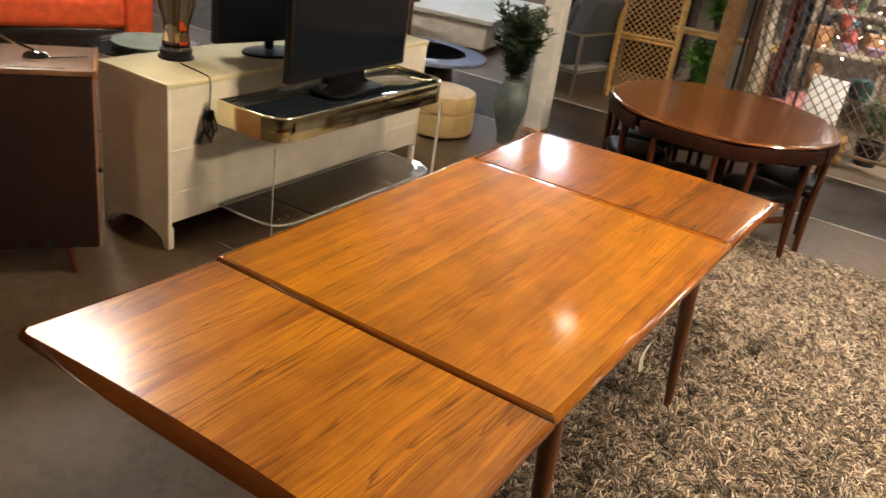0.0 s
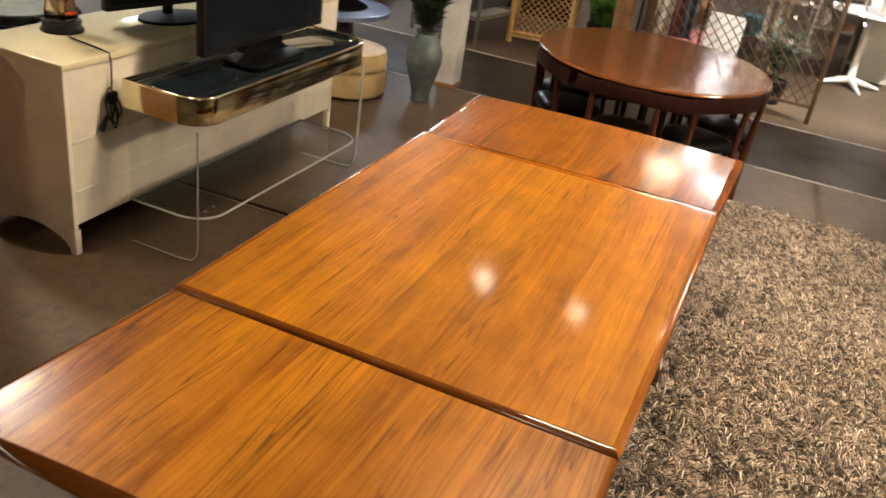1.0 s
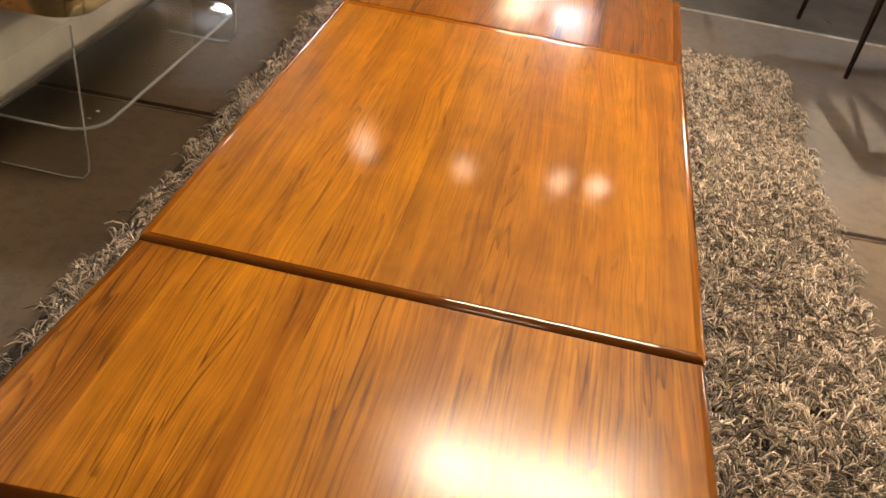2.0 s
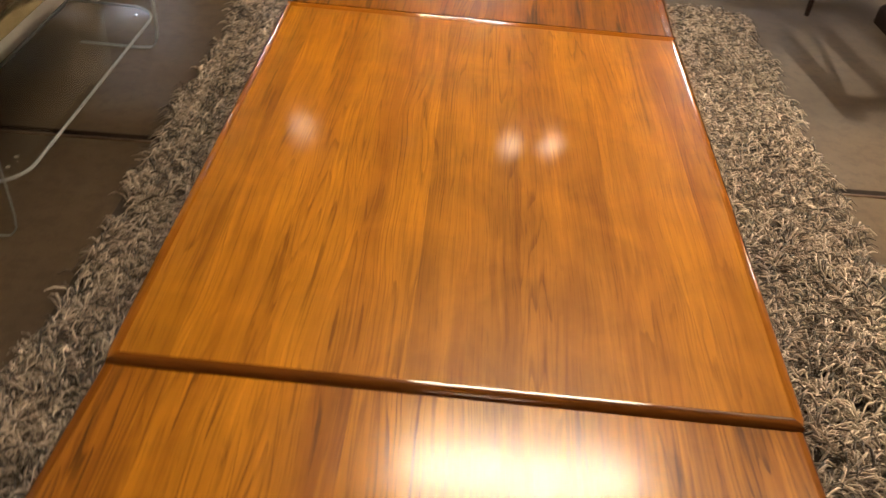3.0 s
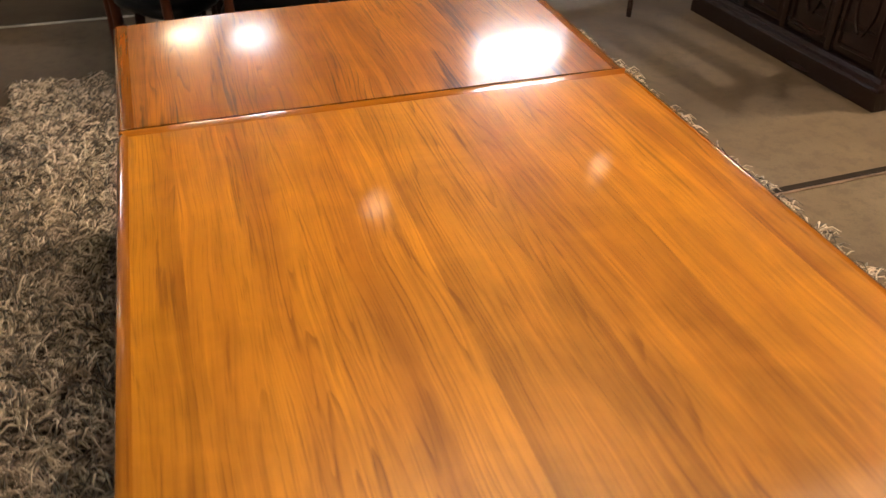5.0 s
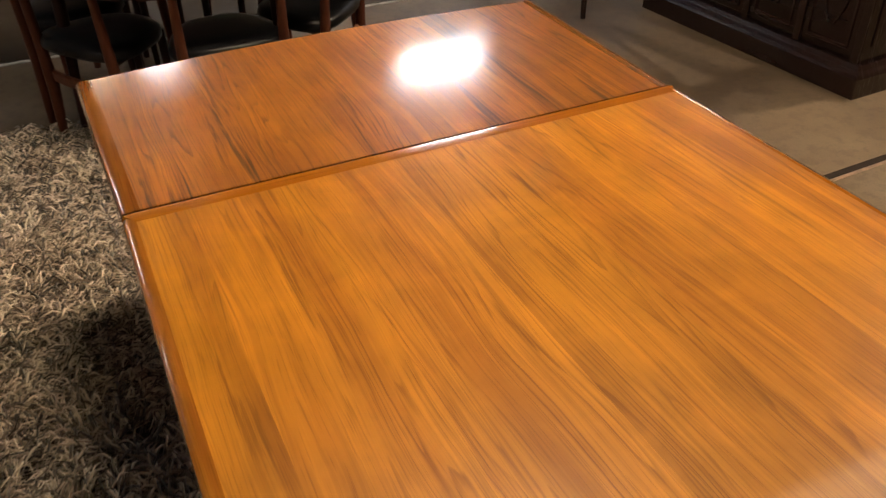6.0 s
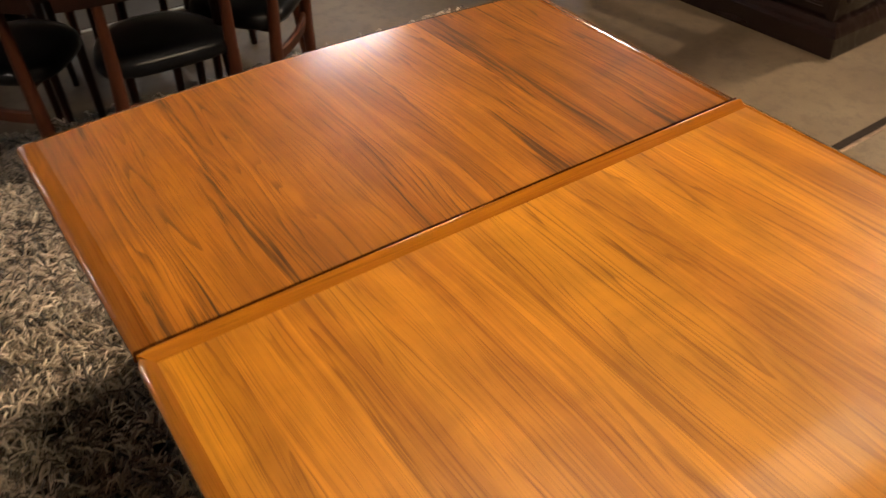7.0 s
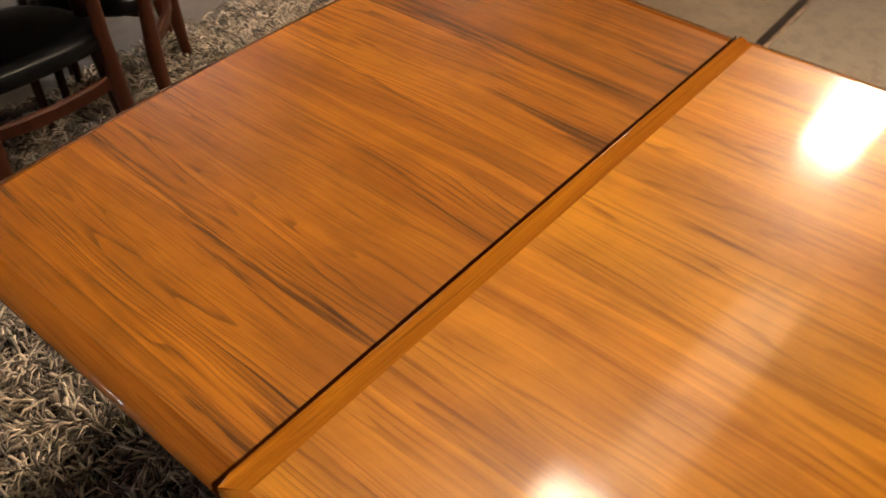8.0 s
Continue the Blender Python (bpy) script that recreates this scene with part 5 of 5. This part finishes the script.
def shelf_unit(at, turn_deg, seed):
    t = thing("shelf_unit", at, turn_deg, "open pale timber shelf unit full of goods", "shelf unit", "shelf units")
    lx = 1.3
    for x in (-lx / 2, lx / 2 - 0.03):
        part("side", box(x, x + 0.03, -0.18, 0.18, 0.0, 1.7, 0.003), PALE_WOOD, t)
    for k, z in enumerate((0.12, 0.55, 0.98, 1.40)):
        part("board", box(-lx / 2 + 0.0305, lx / 2 - 0.0305, -0.18, 0.18, z, z + 0.025, 0.003), PALE_WOOD, t)
        goods(t, lx - 0.1, 0.27, z + 0.025, 5, seed + k)


shelf_unit((0.75, 8.45, 0), 4, 60)
shelf_unit((2.45, 8.1, 0), -10, 70)
shelf_unit((2.0, 10.0, 0), 0, 80)

# pale boards leaning among the stalls
for at, turn_deg, w, h in (((0.62, 7.12, 0), -6, 0.34, 0.50), ((2.15, 7.95, 0), 10, 0.60, 0.80)):
    o = thing("canvas_board", at, turn_deg, "pale cream stretched canvas board leaning upright", "canvas", "canvas boards")
    part("sheet", box(-w / 2, w / 2, -0.012, 0.012, 0.012, h, 0.003, m=pose(0, 0, 0, -6, 0, 0)), WHITE, o)
    part("batten", box(-w / 2, w / 2, 0.02, 0.05, 0.0, 0.04, 0.003), TIMBER, o)

# textiles hanging from a rail beside the timber post
rail = thing("clothes_rail", (0.26, 6.32, 0), 6, "dark metal rail with hanging textiles", "rail")
part("bar", tube([(-0.34, 0, 1.62), (0.25, 0, 1.62)], 0.014, 8), BLACK, rail)
for x in (-0.32, 0.23):
    part("upright", tube([(x, 0, 0.0), (x, 0, 1.605)], 0.014, 8), BLACK, rail)
CLOTHS = [plain("cloth_" + nm, c, 0.9, vary=0.35, scale=9, grain=0.4) for nm, c in (("claret", (0.085, 0.018, 0.020)), ("navy", (0.025, 0.030, 0.045)), ("cream", (0.62, 0.54, 0.44)), ("rust", (0.32, 0.10, 0.045)), ("brown", (0.10, 0.06, 0.04)))]
for k in (0, 1, 3, 4):
    x = -0.24 + 0.085 * k
    o = thing("hanging_scarf", (0, 0, 0), 0, ("dark", "cream", "rust", "claret", "navy", "brown")[k] + " woven scarf folded over the metal rail", "scarf", "scarves on the rail")
    o.matrix_basis = rail.matrix_basis @ pose(x, 0, 0)
    rows = []
    for i in range(12):
        z = 1.64 - i * (1.28 / 11)
        rows.append([(-0.05 + 0.10 * u + 0.01 * math.sin(i * 0.8 + k), 0.022 + 0.014 * math.sin(u * 11 + k + i * 0.2), z) for u in span(0, 1, 8)] + [(0.05 - 0.10 * u + 0.01 * math.sin(i * 0.8 + k), -0.022 + 0.014 * math.sin(u * 9 + k), z) for u in span(0, 1, 8)])
    part("cloth", loft(rows, closed=True), CLOTHS[(4, 2, 3, 0, 1, 4)[k]], o, smooth=80)

# pale cloths hung from cords behind the trellis
for k, (x, y, top, w, h) in enumerate(((1.62, 6.75, 1.75, 0.50, 0.62), (0.95, 7.0, 1.62, 0.30, 0.40), (2.05, 7.2, 1.30, 0.34, 0.55))):
    o = thing("hanging_cloth", (x, y, 0), 4 - 5 * k, "pale cream cloth hung over a thin cord line", "cloth", "cloths behind the trellis")
    rows = []
    for u in span(0, 1, 14):
        fold = 0.025 * math.sin(u * 19 + k)
        low_edge = top - h * (0.86 + 0.14 * math.sin(u * 5 + k))
        rows.append([(-w / 2 + w * u, 0.012 + fold, low_edge), (-w / 2 + w * u, 0.008 + fold * 0.4, (top + low_edge) / 2), (-w / 2 + w * u, 0.005, top), (-w / 2 + w * u, -0.005, top), (-w / 2 + w * u, -0.008 + fold * 0.4, (top + low_edge) / 2), (-w / 2 + w * u, 0.004 + fold, low_edge)])
    part("sheet", loft(rows, closed=True), CLOTHS[2], o, smooth=80)
    part("cord", tube([(-w / 2 - 0.2, 0, top + 0.004), (w / 2 + 0.2, 0, top + 0.004)], 0.003, 5), BLACK, o)
    for sx in (-1, 1):
        part("drop_cord", tube([(sx * (w / 2 + 0.2), 0, top), (sx * (w / 2 + 0.2), 0, CEIL)], 0.003, 5), BLACK, o)

# string of small bulbs over the stalls
lights = thing("string_lights", (0, 0, 0), 0, "string of small warm glowing bulbs over the stalls", "string lights")
pts = []
for i in range(25):
    u = i / 24
    pts.append((0.15 + 2.3 * u, 7.15 + 0.25 * math.sin(u * 7), 1.10 - 0.36 * abs(math.sin(u * 3.2 * math.pi)) + 0.14 * math.sin(i * 2.1) * (0 < i < 24)))
part("wire", tube(pts, 0.0035, 5), BLACK, lights)
BULB = glow("bulb_glow", (1.0, 0.84, 0.62), 9.0)
for x, y, z in pts[1:24]:
    part("bulb", lathe([(0.003, -0.026), (0.009, -0.020), (0.012, -0.011), (0.007, -0.002), (0.003, 0.0)], 10, (x, y, z)), BULB, lights)
for x, y in ((0.15, 7.15), (2.45, 7.314)):
    part("pole", tube([(x, y, 0.0), (x, y, 1.5)], 0.012, 6), BLACK, lights)


# soft goods standing on the floor of the stalls
SOFT = [plain("soft_" + nm, c, 0.9, vary=0.25, scale=22, grain=0.5) for nm, c in (("cream", (0.66, 0.58, 0.46)), ("rose", (0.50, 0.20, 0.19)), ("sky", (0.34, 0.46, 0.55)), ("straw", (0.46, 0.32, 0.16)), ("plum", (0.16, 0.07, 0.11)))]
rng = random.Random(91)
for k, (x, y, tone) in enumerate(((2.42, 7.15, 3), (0.30, 7.05, 1))):
    o = thing("cushion", (x, y, 0), rng.uniform(-30, 30), ("cream", "rose", "sky blue", "straw", "plum")[tone] + " square cushion standing on the floor of the stall", "cushion", "cushions in the stall")
    w = rng.uniform(0.15, 0.20)
    rows = []
    for i in range(9):
        u = -1 + i / 4
        thick = 0.012 + 0.065 * (1 - u * u)
        pinch = 1.0 - 0.06 * (1 - u * u)
        rows.append([(w * u, thick * math.cos(a) * (1 - 0.5 * abs(math.sin(a))), w * pinch * (1.06 + math.sin(a))) for a in (2 * math.pi * j / 16 for j in range(16))])
    part("cover", loft(rows, closed=True), SOFT[tone], o, smooth=70)
    part("seam", tube([(-w, 0, 0.06 * w), (-w, 0, 2.06 * w), (w, 0, 2.06 * w), (w, 0, 0.06 * w), (-w, 0, 0.06 * w)], 0.004, 5), SOFT[tone], o)
for k in range(7):
    x, y = 0.72 + 0.13 * k, 6.55 + 0.05 * math.sin(k * 2.3)
    o = thing("bead_strand", (x, y, 0), 0, "hanging strand of dark and pale wooden beads", "bead strand", "bead strands behind the trellis")
    part("cord", tube([(0, 0, 0.98 + 0.05 * (k % 3)), (0, 0, CEIL)], 0.003, 5), BLACK, o)
    for j in range(9):
        z = 1.02 + 0.05 * (k % 3) + 0.085 * j
        part("bead", lathe([(0.003, z - 0.02), (0.016, z - 0.010), (0.018, z), (0.012, z + 0.014), (0.003, z + 0.02)], 8), (SOFT[4], SOFT[0], TIMBER)[(j + k) % 3], o)


def pedestal(at, turn_deg):
    t = thing("pedestal_table", at, turn_deg, "white round pedestal table with a four-star foot", "pedestal table", "white pedestal tables")
    part("top", lathe([(0.01, 0.70), (0.36, 0.70), (0.375, 0.712), (0.36, 0.724), (0.01, 0.724)], 36), WHITE, t)
    part("column", lathe([(0.005, 0.05), (0.045, 0.06), (0.030, 0.20), (0.028, 0.55), (0.05, 0.699), (0.005, 0.699)], 20), WHITE, t)
    for k in range(4):
        a = math.pi / 2 * k
        part("foot", tube([(0.02 * math.cos(a), 0.02 * math.sin(a), 0.075), (0.15 * math.cos(a), 0.15 * math.sin(a), 0.05), (0.30 * math.cos(a), 0.30 * math.sin(a), 0.016)], [0.03, 0.024, 0.014], 8), WHITE, t)


pedestal((1.86, 7.55, 0), 20)
pedestal((2.75, 7.1, 0), 50)
plant("potted_palm", (1.20, 6.25, 0), "dark spiky plant in a black pot behind the trellis", (0.12, 0.20, BLACK), 150, LEAFY, seed=31, spread=0.12, low=0.22, high=0.60, length=0.18, width=0.014)
plant("potted_fern", (2.6, 6.6, 0), "green bushy plant in a black pot", (0.15, 0.24, BLACK), 600, LEAFY_LIGHT, seed=32, spread=0.28, low=0.26, high=0.62, length=0.12, width=0.02)
bx = thing("wooden_crate", (0.86, 6.05, 0), 8, "small wooden crate on the floor behind the trellis", "crate")
for z in (0.0, 0.075, 0.15):
    for y in (-0.12, 0.11):
        part("board", box(-0.16, 0.16, y, y + 0.012, z + 0.003, z + 0.065, 0.002), RATTAN, bx)
    for x in (-0.172, 0.1605):
        part("board", box(x, x + 0.012, -0.12, 0.122, z + 0.003, z + 0.065, 0.002), RATTAN, bx)
part("bottom", box(-0.1595, 0.1595, -0.1075, 0.1095, 0.003, 0.012), RATTAN, bx)
